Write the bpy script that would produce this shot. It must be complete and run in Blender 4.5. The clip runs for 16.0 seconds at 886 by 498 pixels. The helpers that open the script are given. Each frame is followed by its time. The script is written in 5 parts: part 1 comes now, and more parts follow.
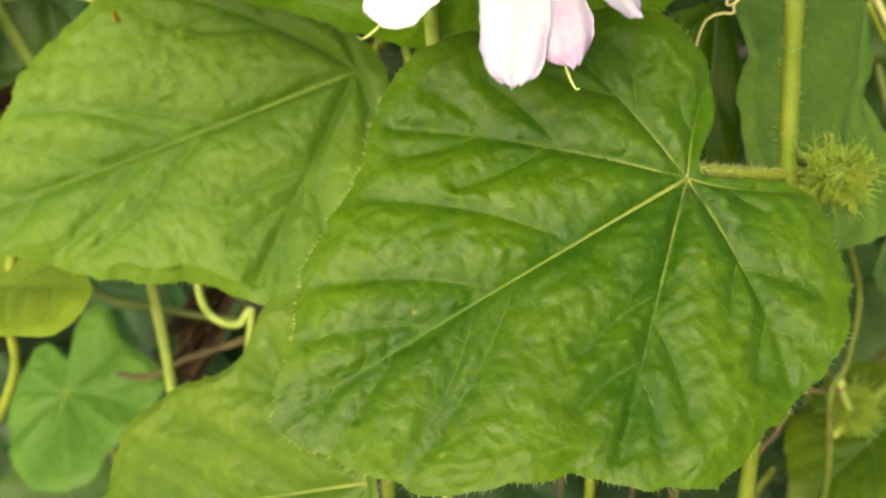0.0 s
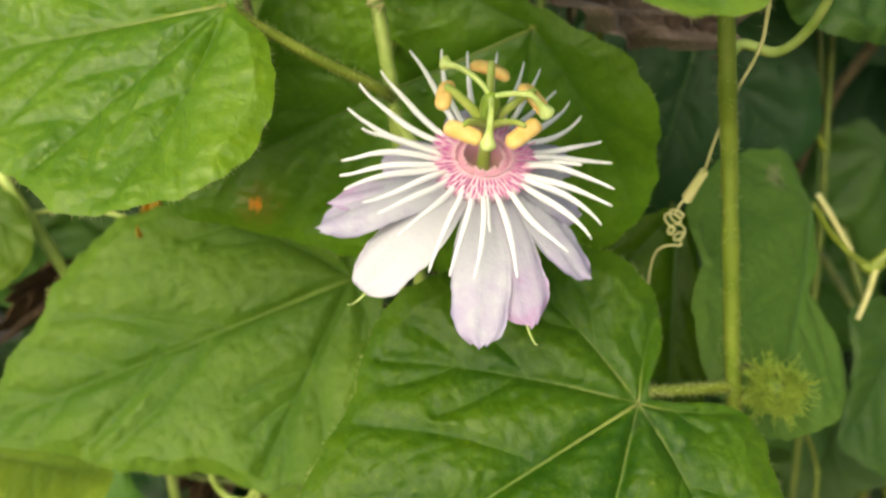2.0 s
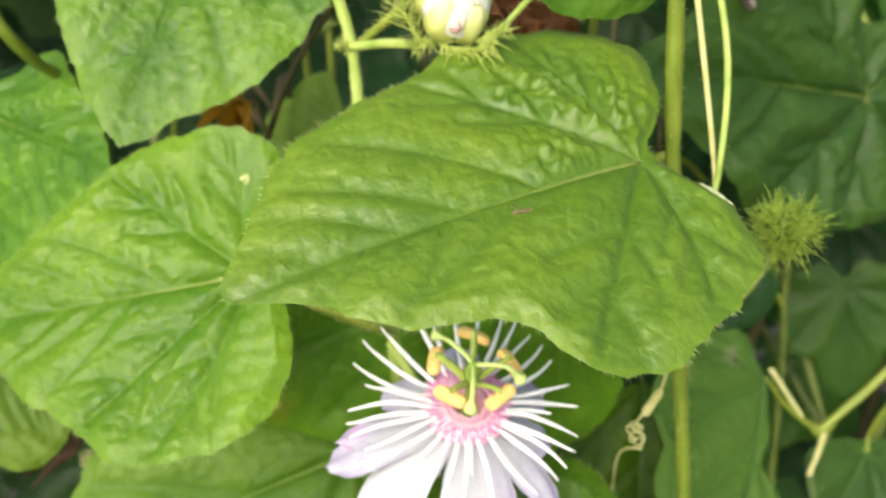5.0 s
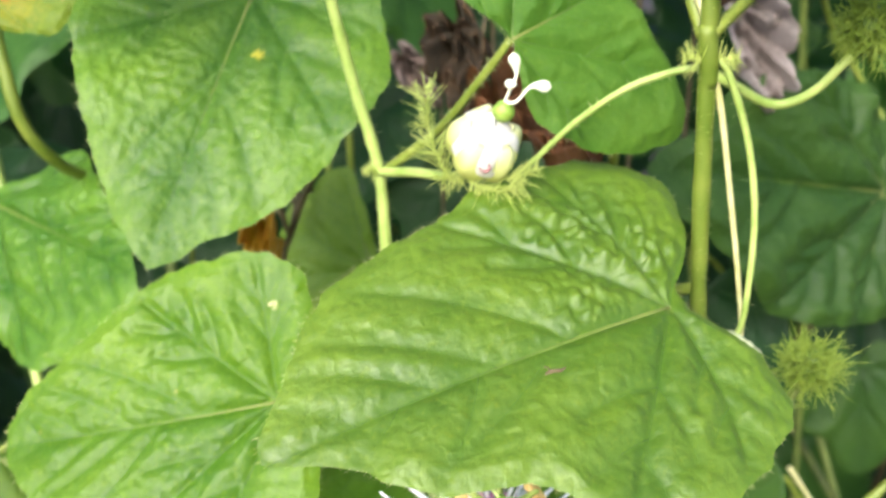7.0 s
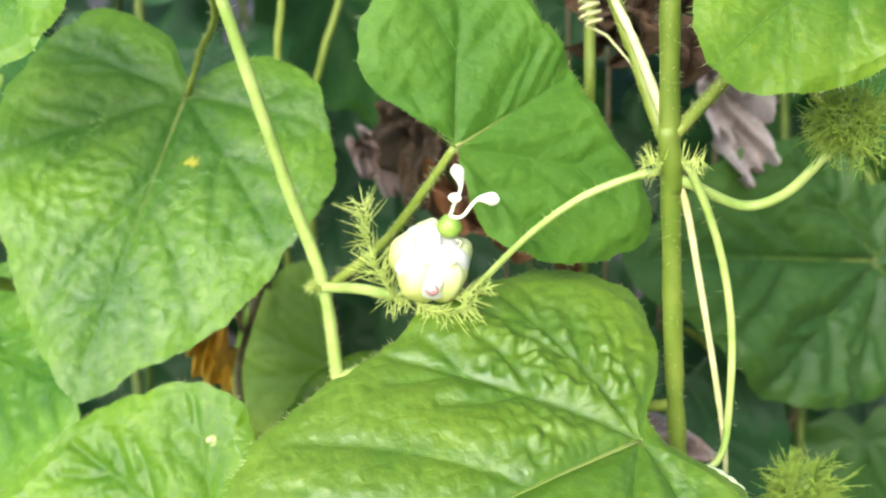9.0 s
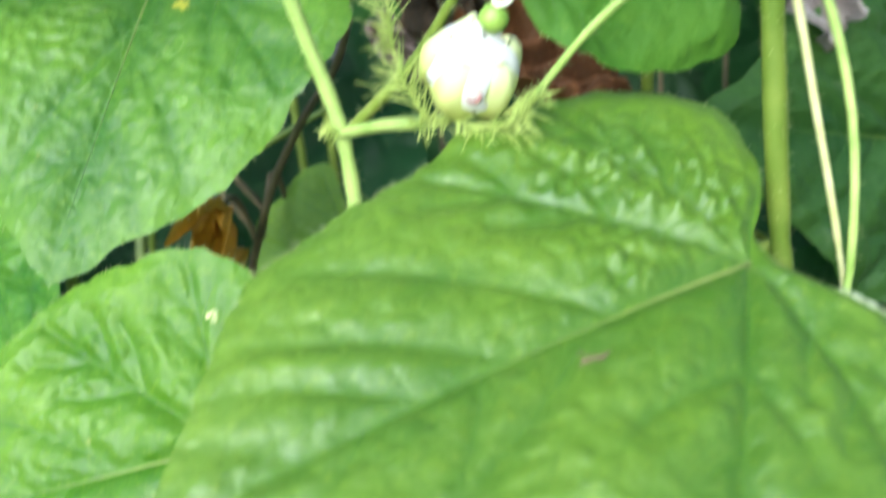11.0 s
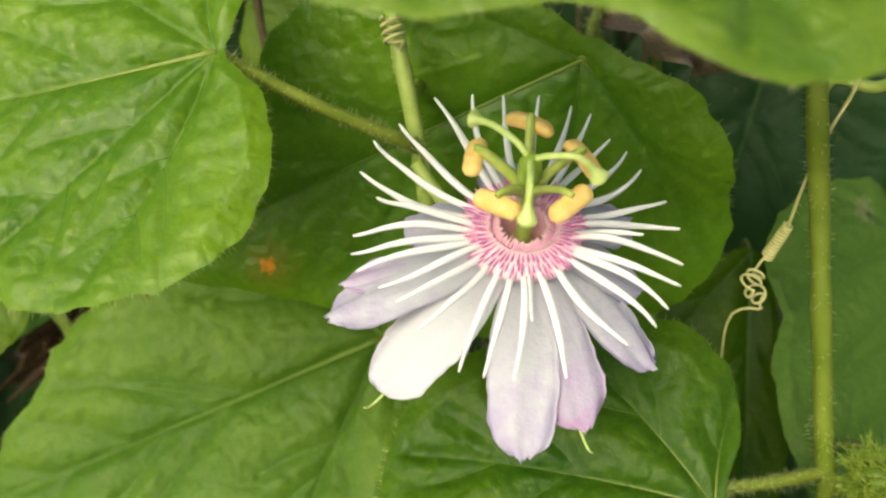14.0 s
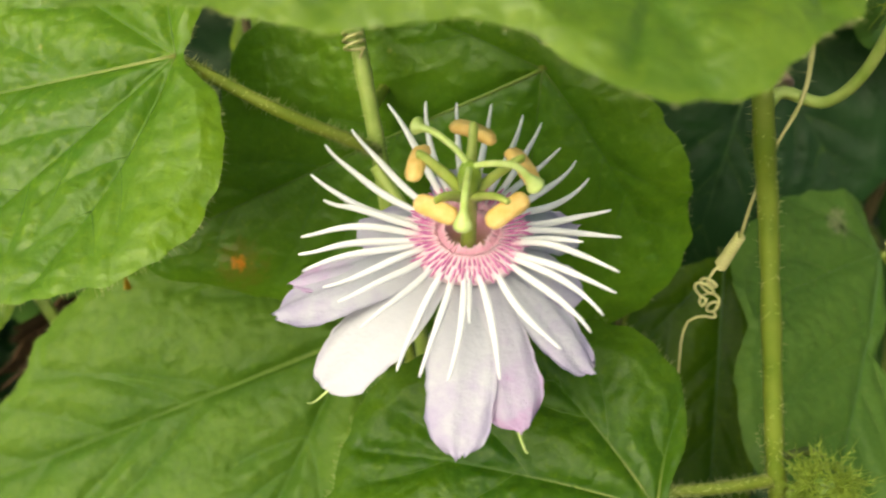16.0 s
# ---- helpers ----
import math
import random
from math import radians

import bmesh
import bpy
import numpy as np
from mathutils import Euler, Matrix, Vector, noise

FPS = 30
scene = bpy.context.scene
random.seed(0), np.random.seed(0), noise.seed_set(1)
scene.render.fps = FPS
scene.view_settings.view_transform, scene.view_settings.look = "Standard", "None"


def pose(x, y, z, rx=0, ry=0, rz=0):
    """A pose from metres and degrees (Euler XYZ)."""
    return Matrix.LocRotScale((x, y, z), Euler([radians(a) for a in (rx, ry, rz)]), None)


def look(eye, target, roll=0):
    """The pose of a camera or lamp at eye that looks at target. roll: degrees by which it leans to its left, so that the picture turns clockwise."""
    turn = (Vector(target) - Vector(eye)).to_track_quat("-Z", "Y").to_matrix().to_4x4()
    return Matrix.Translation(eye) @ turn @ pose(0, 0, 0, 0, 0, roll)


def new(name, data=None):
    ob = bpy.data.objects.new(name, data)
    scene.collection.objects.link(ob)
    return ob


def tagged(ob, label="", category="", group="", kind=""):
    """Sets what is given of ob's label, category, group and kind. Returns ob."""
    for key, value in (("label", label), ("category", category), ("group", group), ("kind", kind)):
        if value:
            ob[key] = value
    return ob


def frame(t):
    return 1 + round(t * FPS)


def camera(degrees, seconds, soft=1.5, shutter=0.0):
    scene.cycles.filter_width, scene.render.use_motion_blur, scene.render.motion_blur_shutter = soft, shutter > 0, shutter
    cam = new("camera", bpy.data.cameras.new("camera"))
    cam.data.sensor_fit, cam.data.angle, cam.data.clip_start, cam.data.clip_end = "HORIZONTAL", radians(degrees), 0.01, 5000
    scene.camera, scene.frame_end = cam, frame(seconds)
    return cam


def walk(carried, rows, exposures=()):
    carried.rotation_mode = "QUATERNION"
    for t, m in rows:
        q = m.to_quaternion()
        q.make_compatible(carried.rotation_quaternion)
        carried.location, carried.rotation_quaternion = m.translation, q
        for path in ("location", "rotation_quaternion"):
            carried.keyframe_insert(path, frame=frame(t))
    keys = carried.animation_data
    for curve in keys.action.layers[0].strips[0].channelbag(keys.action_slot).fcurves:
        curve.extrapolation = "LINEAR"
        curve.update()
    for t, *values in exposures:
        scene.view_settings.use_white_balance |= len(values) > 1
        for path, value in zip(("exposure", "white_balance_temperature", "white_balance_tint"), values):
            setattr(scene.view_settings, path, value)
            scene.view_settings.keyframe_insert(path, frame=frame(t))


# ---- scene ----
cam = camera(44.80, 16.0, 2.1, 0.6)
cam.data.dof.use_dof, cam.data.dof.focus_distance, cam.data.dof.aperture_fstop = True, 0.134, 30
# seconds, eye, target, roll
PATH = [
    (0, (-0.00929, 0.00093, 1.00329), (-0.00929, 0.18219, 0.91876), -0.00),
    (0.5, (-0.00843, -0.00266, 1.00907), (-0.00850, 0.17972, 0.92699), -0.03),
    (1, (-0.00668, -0.00415, 1.01566), (-0.00709, 0.18090, 0.93979), -0.04),
    (1.5, (-0.00541, -0.00699, 1.02476), (-0.00643, 0.17939, 0.95224), -0.39),
    (2, (-0.00486, -0.01075, 1.03129), (-0.00654, 0.17663, 0.96139), -0.70),
    (2.5, (-0.00705, -0.01468, 1.03601), (-0.00938, 0.17339, 0.96800), -0.58),
    (3, (-0.00820, -0.01516, 1.04055), (-0.01028, 0.17355, 0.97434), -0.51),
    (3.5, (-0.00562, -0.01581, 1.04927), (-0.00698, 0.17353, 0.98486), -0.26),
    (4, (-0.00085, -0.02401, 1.06097), (-0.00143, 0.16515, 0.99605), -0.36),
    (4.2, (0.00022, -0.02495, 1.06424), (-0.00042, 0.16407, 0.99890), -0.43),
    (6.3, (-0.01067, -0.02171, 1.08379), (-0.01289, 0.16705, 1.01772), 0.03),
    (6.5, (-0.01013, -0.02095, 1.08530), (-0.01252, 0.16845, 1.02110), -0.07),
    (7, (-0.00742, -0.02029, 1.09108), (-0.00904, 0.16988, 1.02917), 0.01),
    (7.5, (-0.00477, -0.01965, 1.09675), (-0.00660, 0.17164, 1.03839), -0.08),
    (8, (-0.00237, -0.01569, 1.10055), (-0.00419, 0.17657, 1.04547), -0.32),
    (8.2, (-0.00279, -0.01470, 1.10303), (-0.00310, 0.17702, 1.04607), -0.46),
    (10.3, (0.00786, 0.01910, 1.08479), (0.00056, 0.21253, 1.03449), -5.52),
    (10.5, (0.00611, 0.01803, 1.08289), (-0.00026, 0.21147, 1.03246), -5.57),
    (11, (-0.00322, 0.02079, 1.06730), (-0.00968, 0.21361, 1.01458), -4.97),
    (11.5, (-0.00739, 0.02042, 1.05573), (-0.01579, 0.21122, 0.99636), -5.00),
    (12, (-0.01045, 0.01836, 1.04603), (-0.01841, 0.20761, 0.98185), -4.35),
    (12.5, (-0.00894, 0.01814, 1.03887), (-0.01476, 0.20523, 0.96842), -3.66),
    (13, (-0.00818, 0.01846, 1.03756), (-0.01351, 0.20460, 0.96460), -3.55),
    (13.5, (-0.00316, 0.01778, 1.03426), (-0.01276, 0.20371, 0.96120), -3.84),
    (14, (-0.00209, 0.01682, 1.03374), (-0.01435, 0.20305, 0.96185), -2.87),
    (14.5, (-0.00113, 0.01703, 1.03420), (-0.01613, 0.20323, 0.96274), -2.40),
    (15, (0.00172, 0.01764, 1.03360), (-0.01308, 0.20380, 0.96200), -2.53),
    (15.5, (0.00291, 0.01647, 1.03339), (-0.01298, 0.20235, 0.96132), -2.50),
    (16, (0.00826, 0.01405, 1.03499), (-0.00955, 0.19994, 0.96339), -2.15),
]
EXPOSURES = [(0, 1.11, 8100, 0), (0.5, 1.29, 7900, 0), (1, 0.92, 7700, 0), (2, 0.64, 7300, 0), (3, 0.67, 7100, -1), (4.2, 0.87, 7000, 0), (6.5, 1.25, 5950, 9), (8, 1.34, 5950, 10), (10.5, 1.39, 5250, -3), (11.5, 1.18, 5150, -2), (12, 1.16, 6550, 1), (12.5, 0.83, 6900, -2), (13.5, 0.63, 7200, -2), (16, 0.64, 7200, -2)]
walk(cam, [(t, look(eye, target, roll)) for t, eye, target, roll in PATH], EXPOSURES)
SKY, SUN = 0.15, 1.2

# ---- light ----
world = bpy.data.worlds.new("sky")
scene.world = world
world.use_nodes = True
wn = world.node_tree.nodes
sky = wn.new("ShaderNodeTexSky")
sky.sky_type, sky.sun_disc = "NISHITA", False
sky.air_density, sky.dust_density, sky.ozone_density = 0.8, 5.0, 0.4
sky.sun_elevation, sky.sun_rotation = radians(33), radians(198)
world.node_tree.links.new(sky.outputs[0], wn["Background"].inputs[0])
wn["Background"].inputs[1].default_value = SKY
sun = new("sun", bpy.data.lights.new("sun", "SUN"))
sun.data.energy, sun.data.angle, sun.data.color = SUN, radians(50), (1.0, 0.97, 0.91)
sun.matrix_world = look((-0.57, -1.65, 2.21), (0, 0.15, 0.98))


# ---- materials ----
def shader(name):
    m = bpy.data.materials.new(name)
    m.use_nodes = True
    t = m.node_tree
    return m, t.nodes, t.links, t.nodes["Principled BSDF"]


def ramp_mix(n, l, fac, a, b):
    mx = n.new("ShaderNodeMix")
    mx.data_type = "RGBA"
    if isinstance(fac, float):
        mx.inputs[0].default_value = fac
    else:
        l.new(fac, mx.inputs[0])
    for sock, v in ((mx.inputs[6], a), (mx.inputs[7], b)):
        if isinstance(v, tuple):
            sock.default_value = (*v, 1)
        else:
            l.new(v, sock)
    return mx.outputs[2]


def noise_at(n, l, scale, detail=3.0, rough=0.55, coord="Object"):
    tc = n.new("ShaderNodeTexCoord")
    no = n.new("ShaderNodeTexNoise")
    no.inputs["Scale"].default_value, no.inputs["Detail"].default_value, no.inputs["Roughness"].default_value = scale, detail, rough
    l.new(tc.outputs[coord], no.inputs["Vector"])
    return no.outputs["Fac"]


def stretch(n, l, value, lo, hi, a=0.0, b=1.0):
    r = n.new("ShaderNodeMapRange")
    for i, v in enumerate((lo, hi, a, b)):
        r.inputs[i + 1].default_value = v
    l.new(value, r.inputs[0])
    return r.outputs[0]


def leaf_material(name, deep, light, glow, rough=0.42, spot=0.0, thin=0.32, spot_colour=(0.45, 0.42, 0.12), gloss=0.38, blots=()):
    m, n, l, p = shader(name)
    big = stretch(n, l, noise_at(n, l, 55, 2), 0.32, 0.68)
    mid = stretch(n, l, noise_at(n, l, 260, 3), 0.3, 0.7)
    fine = noise_at(n, l, 1500, 2)
    tint = n.new("ShaderNodeAttribute")
    tint.attribute_name = "along"
    blend = n.new("ShaderNodeMath")
    blend.operation, blend.use_clamp = "MULTIPLY_ADD", True
    l.new(tint.outputs["Fac"], blend.inputs[0])
    blend.inputs[1].default_value = 0.75
    l.new(stretch(n, l, big, 0, 1, -0.22, 0.32), blend.inputs[2])
    col = ramp_mix(n, l, blend.outputs[0], deep, light)
    both = n.new("ShaderNodeMath")
    both.operation = "MULTIPLY"
    l.new(mid, both.inputs[0])
    both.inputs[1].default_value = 0.22
    col = ramp_mix(n, l, both.outputs[0], col, light)
    col = ramp_mix(n, l, stretch(n, l, noise_at(n, l, 650, 4, 0.65), 0.42, 0.72, 0.0, 0.6), col, deep)
    col = ramp_mix(n, l, stretch(n, l, noise_at(n, l, 1000, 3, 0.6), 0.54, 0.74, 0.0, 0.5), col, tuple(min(1, v * q) for v, q in zip(light, (1.5, 1.25, 1.3))))
    # small vein net
    tc = n.new("ShaderNodeTexCoord")
    vo = n.new("ShaderNodeTexVoronoi")
    vo.feature = "DISTANCE_TO_EDGE"
    vo.inputs["Scale"].default_value = 360
    wob = n.new("ShaderNodeMix")
    wob.data_type = "VECTOR"
    wob.inputs[0].default_value = 0.0022
    nz = n.new("ShaderNodeTexNoise")
    nz.inputs["Scale"].default_value = 300
    l.new(tc.outputs["Object"], nz.inputs["Vector"])
    l.new(tc.outputs["Object"], wob.inputs[4])
    l.new(nz.outputs["Color"], wob.inputs[5])
    l.new(wob.outputs[1], vo.inputs["Vector"])
    net = stretch(n, l, vo.outputs["Distance"], 0.0, 0.10, 0.10, 0.0)
    col = ramp_mix(n, l, net, col, tuple(min(1, v * 1.5 + 0.01) for v in light))
    # pale flecks and yellowing
    sp = n.new("ShaderNodeTexVoronoi")
    sp.inputs["Scale"].default_value = 190
    l.new(tc.outputs["Object"], sp.inputs["Vector"])
    dots = stretch(n, l, sp.outputs["Distance"], 0.10, 0.04, 0.0, 0.35 + spot)
    gate = stretch(n, l, noise_at(n, l, 75, 2), 0.56, 0.68)
    gm = n.new("ShaderNodeMath")
    gm.operation = "MULTIPLY"
    l.new(dots, gm.inputs[0])
    l.new(gate, gm.inputs[1])
    col = ramp_mix(n, l, gm.outputs[0], col, spot_colour)
    for place, size, tone in sorted(blots, key=lambda q: -q[1]):
        gap = n.new("ShaderNodeVectorMath")
        gap.operation = "DISTANCE"
        l.new(tc.outputs["Object"], gap.inputs[0])
        gap.inputs[1].default_value = place
        ragged = n.new("ShaderNodeMath")
        ragged.operation = "ADD"
        l.new(gap.outputs["Value"], ragged.inputs[0])
        l.new(stretch(n, l, noise_at(n, l, 900, 3), 0.25, 0.75, -0.8 * size, 0.8 * size), ragged.inputs[1])
        col = ramp_mix(n, l, stretch(n, l, ragged.outputs[0], size * 1.15, size * 0.45, 0.0, 1.0), col, tone)
    info = n.new("ShaderNodeObjectInfo")
    hs = n.new("ShaderNodeHueSaturation")
    l.new(stretch(n, l, info.outputs["Random"], 0, 1, 0.49, 0.51), hs.inputs["Hue"])
    l.new(stretch(n, l, info.outputs["Random"], 0, 1, 0.9, 1.12), hs.inputs["Value"])
    l.new(col, hs.inputs["Color"])
    l.new(hs.outputs[0], p.inputs["Base Color"])
    l.new(stretch(n, l, mid, 0, 1, rough - 0.05, rough + 0.14), p.inputs["Roughness"])
    p.inputs["Specular IOR Level"].default_value = gloss
    p.inputs["Sheen Weight"].default_value, p.inputs["Sheen Roughness"].default_value = 0.03, 0.45
    p.inputs["Sheen Tint"].default_value = (0.75, 0.9, 0.7, 1)
    # relief: quilted cells, then grain
    cells = n.new("ShaderNodeTexVoronoi")
    cells.feature = "SMOOTH_F1"
    cells.inputs["Scale"].default_value, cells.inputs["Smoothness"].default_value = 620, 0.8
    l.new(wob.outputs[1], cells.inputs["Vector"])
    b0, b1, b2 = n.new("ShaderNodeBump"), n.new("ShaderNodeBump"), n.new("ShaderNodeBump")
    b0.invert = True
    b0.inputs["Strength"].default_value, b0.inputs["Distance"].default_value = 0.6, 0.0004
    l.new(cells.outputs["Distance"], b0.inputs["Height"])
    l.new(b0.outputs[0], b1.inputs["Normal"])
    b1.inputs["Strength"].default_value, b1.inputs["Distance"].default_value = 0.3, 0.0003
    b2.inputs["Strength"].default_value, b2.inputs["Distance"].default_value = 0.45, 0.0002
    l.new(stretch(n, l, vo.outputs["Distance"], 0, 0.35), b1.inputs["Height"])
    l.new(fine, b2.inputs["Height"])
    l.new(b1.outputs[0], b2.inputs["Normal"])
    l.new(b2.outputs[0], p.inputs["Normal"])
    tr = n.new("ShaderNodeBsdfTranslucent")
    tr.inputs["Color"].default_value = (*glow, 1)
    mix = n.new("ShaderNodeMixShader")
    mix.inputs[0].default_value = thin
    l.new(p.outputs[0], mix.inputs[1])
    l.new(tr.outputs[0], mix.inputs[2])
    l.new(mix.outputs[0], n["Material Output"].inputs[0])
    return m


def soft_material(name, a, b, scale=300, rough=0.5, thin=0.0, glow=None, bump=0.0001, sss=0.0):
    """Two tones by noise, fine relief; thin: how much light passes."""
    m, n, l, p = shader(name)
    f = stretch(n, l, noise_at(n, l, scale, 4), 0.3, 0.7)
    l.new(ramp_mix(n, l, f, a, b), p.inputs["Base Color"])
    l.new(stretch(n, l, f, 0, 1, rough - 0.06, rough + 0.1), p.inputs["Roughness"])
    bp = n.new("ShaderNodeBump")
    bp.inputs["Strength"].default_value, bp.inputs["Distance"].default_value = 0.5, bump
    l.new(noise_at(n, l, scale * 4, 3), bp.inputs["Height"])
    l.new(bp.outputs[0], p.inputs["Normal"])
    if sss:
        p.inputs["Subsurface Weight"].default_value = sss
        p.inputs["Subsurface Radius"].default_value = (0.002, 0.0015, 0.0012)
        p.inputs["Subsurface Scale"].default_value = 0.6
    if thin:
        tr = n.new("ShaderNodeBsdfTranslucent")
        tr.inputs["Color"].default_value = (*(glow or b), 1)
        mix = n.new("ShaderNodeMixShader")
        mix.inputs[0].default_value = thin
        l.new(p.outputs[0], mix.inputs[1])
        l.new(tr.outputs[0], mix.inputs[2])
        l.new(mix.outputs[0], n["Material Output"].inputs[0])
    return m


def banded_material(name, stops, scale=500, rough=0.5, thin=0.15, attribute="along", spread=0.05, relief=0.0001):
    """Colour runs along the piece by its own 0-1 attribute; stops: (place, colour)."""
    m, n, l, p = shader(name)
    at = n.new("ShaderNodeAttribute")
    at.attribute_name = attribute
    add = n.new("ShaderNodeMath")
    add.operation = "ADD"
    l.new(at.outputs["Fac"], add.inputs[0])
    l.new(stretch(n, l, noise_at(n, l, scale, 3), 0.2, 0.8, -spread, spread), add.inputs[1])
    r = n.new("ShaderNodeValToRGB")
    while len(r.color_ramp.elements) < len(stops):
        r.color_ramp.elements.new(0.5)
    for e, (at_, c) in zip(r.color_ramp.elements, stops):
        e.position, e.color = at_, (*c, 1)
    l.new(add.outputs[0], r.inputs[0])
    l.new(r.outputs[0], p.inputs["Base Color"])
    p.inputs["Roughness"].default_value = rough
    bp = n.new("ShaderNodeBump")
    bp.inputs["Strength"].default_value, bp.inputs["Distance"].default_value = 0.4, relief
    l.new(noise_at(n, l, scale * 3, 3), bp.inputs["Height"])
    l.new(bp.outputs[0], p.inputs["Normal"])
    tr = n.new("ShaderNodeBsdfTranslucent")
    l.new(r.outputs[0], tr.inputs["Color"])
    mix = n.new("ShaderNodeMixShader")
    mix.inputs[0].default_value = thin
    l.new(p.outputs[0], mix.inputs[1])
    l.new(tr.outputs[0], mix.inputs[2])
    l.new(mix.outputs[0], n["Material Output"].inputs[0])
    return m


FRESH = ("leaf_fresh", (0.048, 0.132, 0.003), (0.150, 0.268, 0.013), (0.16, 0.33, 0.015), 0.40, 0.3, 0.32, (0.45, 0.42, 0.12), 0.38)
MIDDLE = ("leaf_middle", (0.050, 0.140, 0.006), (0.130, 0.255, 0.013), (0.17, 0.34, 0.012), 0.37, 0.1, 0.32, (0.45, 0.42, 0.12), 0.45)
MOTTLED = ("leaf_mottled", (0.026, 0.096, 0.004), (0.136, 0.258, 0.016), (0.16, 0.33, 0.015), 0.39, 0.3, 0.32, (0.45, 0.42, 0.12), 0.4)
SHEEN = ("leaf_sheen", *FRESH[1:4], 0.42, 0.3, 0.32, (0.45, 0.42, 0.12), 0.66)
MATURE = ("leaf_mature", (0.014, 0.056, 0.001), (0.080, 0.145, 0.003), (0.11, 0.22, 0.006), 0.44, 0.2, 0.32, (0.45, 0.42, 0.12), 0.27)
DULL = ("leaf_matt", (0.044, 0.106, 0.005), (0.112, 0.192, 0.014), (0.18, 0.30, 0.018), 0.55)
YELLOWING = ("leaf_yellowing", (0.085, 0.17, 0.010), (0.17, 0.26, 0.018), (0.24, 0.36, 0.02), 0.5, 0.5)
SOFT = ("leaf_soft", (0.048, 0.132, 0.008), (0.098, 0.205, 0.018), (0.15, 0.30, 0.02), 0.58, 0.1, 0.32, (0.45, 0.42, 0.12), 0.28)
# darker leaf green with the shade behind the stem painted into it
SHADED = ("leaf_far", (0.018, 0.066, 0.007), (0.052, 0.124, 0.015), (0.07, 0.19, 0.02), 0.5)
# near-black green: the shade between the far leaves is put into their colour
DEEP_SHADE = ("leaf_deep", (0.008, 0.034, 0.008), (0.021, 0.064, 0.014), (0.04, 0.13, 0.02), 0.5)
BLUISH = ("leaf_bluish", (0.048, 0.126, 0.012), (0.088, 0.186, 0.021), (0.09, 0.24, 0.03), 0.55)
DRY = ("leaf_dry", (0.020, 0.011, 0.005), (0.10, 0.056, 0.022), (0.08, 0.045, 0.015), 0.85, 0.2, 0.1, (0.20, 0.15, 0.11))
PALE_DRY = ("leaf_dry_pale", (0.13, 0.09, 0.07), (0.36, 0.28, 0.25), (0.3, 0.2, 0.15), 0.85, 0.2, 0.15, (0.5, 0.45, 0.42))
GREY_DRY = ("leaf_dry_grey", (0.24, 0.20, 0.18), (0.48, 0.43, 0.40), (0.4, 0.35, 0.33), 0.85, 0.2, 0.15, (0.6, 0.55, 0.55))
AMBER = ("leaf_amber", (0.34, 0.17, 0.01), (0.58, 0.36, 0.02), (0.5, 0.22, 0.01), 0.6, 0.2, 0.3)
RUST = ("leaf_rust", (0.10, 0.045, 0.015), (0.26, 0.12, 0.035), (0.2, 0.09, 0.02), 0.8, 0.2, 0.15, (0.30, 0.20, 0.12))
LEAF = {m[0]: leaf_material(*m) for m in (FRESH, MIDDLE, SHEEN, SOFT, MOTTLED, MATURE, DULL, YELLOWING, SHADED, DEEP_SHADE, BLUISH, DRY, PALE_DRY, GREY_DRY, AMBER, RUST)}
VEIN = banded_material("vein", ((0.0, (0.19, 0.22, 0.050)), (0.25, (0.135, 0.19, 0.028)), (0.6, (0.065, 0.14, 0.010)), (1.0, (0.045, 0.12, 0.005))), 400, 0.5, 0.05)
VEIN_FADE = banded_material("vein_fade", ((0.0, (0.13, 0.20, 0.03)), (0.12, (0.065, 0.150, 0.009)), (1.0, (0.048, 0.128, 0.005))), 400, 0.5, 0.05)
VEIN_DIM = banded_material("vein_dim", ((0.0, (0.075, 0.16, 0.035)), (0.5, (0.04, 0.11, 0.02)), (1.0, (0.03, 0.09, 0.015))), 400, 0.5, 0.05)
VEIN_PALE = banded_material("vein_pale", ((0.0, (0.17, 0.24, 0.035)), (0.3, (0.11, 0.19, 0.020)), (0.7, (0.065, 0.135, 0.010)), (1.0, (0.055, 0.12, 0.008))), 400, 0.5, 0.05)
VEIN_DEEP = soft_material("vein_deep", (0.055, 0.120, 0.006), (0.085, 0.155, 0.012), 400, 0.45)
VEIN_SOFT = soft_material("vein_soft", (0.050, 0.135, 0.006), (0.085, 0.18, 0.014), 400, 0.45)
STEM = soft_material("stem_green", (0.12, 0.17, 0.015), (0.21, 0.26, 0.035), 220, 0.45, sss=0.1)
STEM_OLIVE = soft_material("stem_olive", (0.088, 0.140, 0.011), (0.160, 0.210, 0.025), 160, 0.45, sss=0.1)
STEM_PALE = soft_material("stem_pale", (0.21, 0.31, 0.055), (0.37, 0.46, 0.13), 220, 0.45, sss=0.1)
STEM_DARK = soft_material("stem_dark", (0.055, 0.085, 0.012), (0.12, 0.16, 0.025), 220, 0.5)
STEM_BROWN = soft_material("stem_brown", (0.055, 0.045, 0.02), (0.14, 0.11, 0.05), 260, 0.75, bump=0.0003)
TENDRIL = soft_material("tendril", (0.40, 0.41, 0.15), (0.56, 0.54, 0.28), 300, 0.5)
HAIR = soft_material("plant_hair", (0.40, 0.46, 0.16), (0.55, 0.60, 0.28), 300, 0.5, 0.4)
TRAIL = soft_material("leaf_trail", (0.13, 0.25, 0.03), (0.21, 0.33, 0.07), 900, 0.45)
FELT = soft_material("leaf_felt", (0.22, 0.28, 0.13), (0.40, 0.44, 0.28), 900, 0.8, 0.1, bump=0.0003)
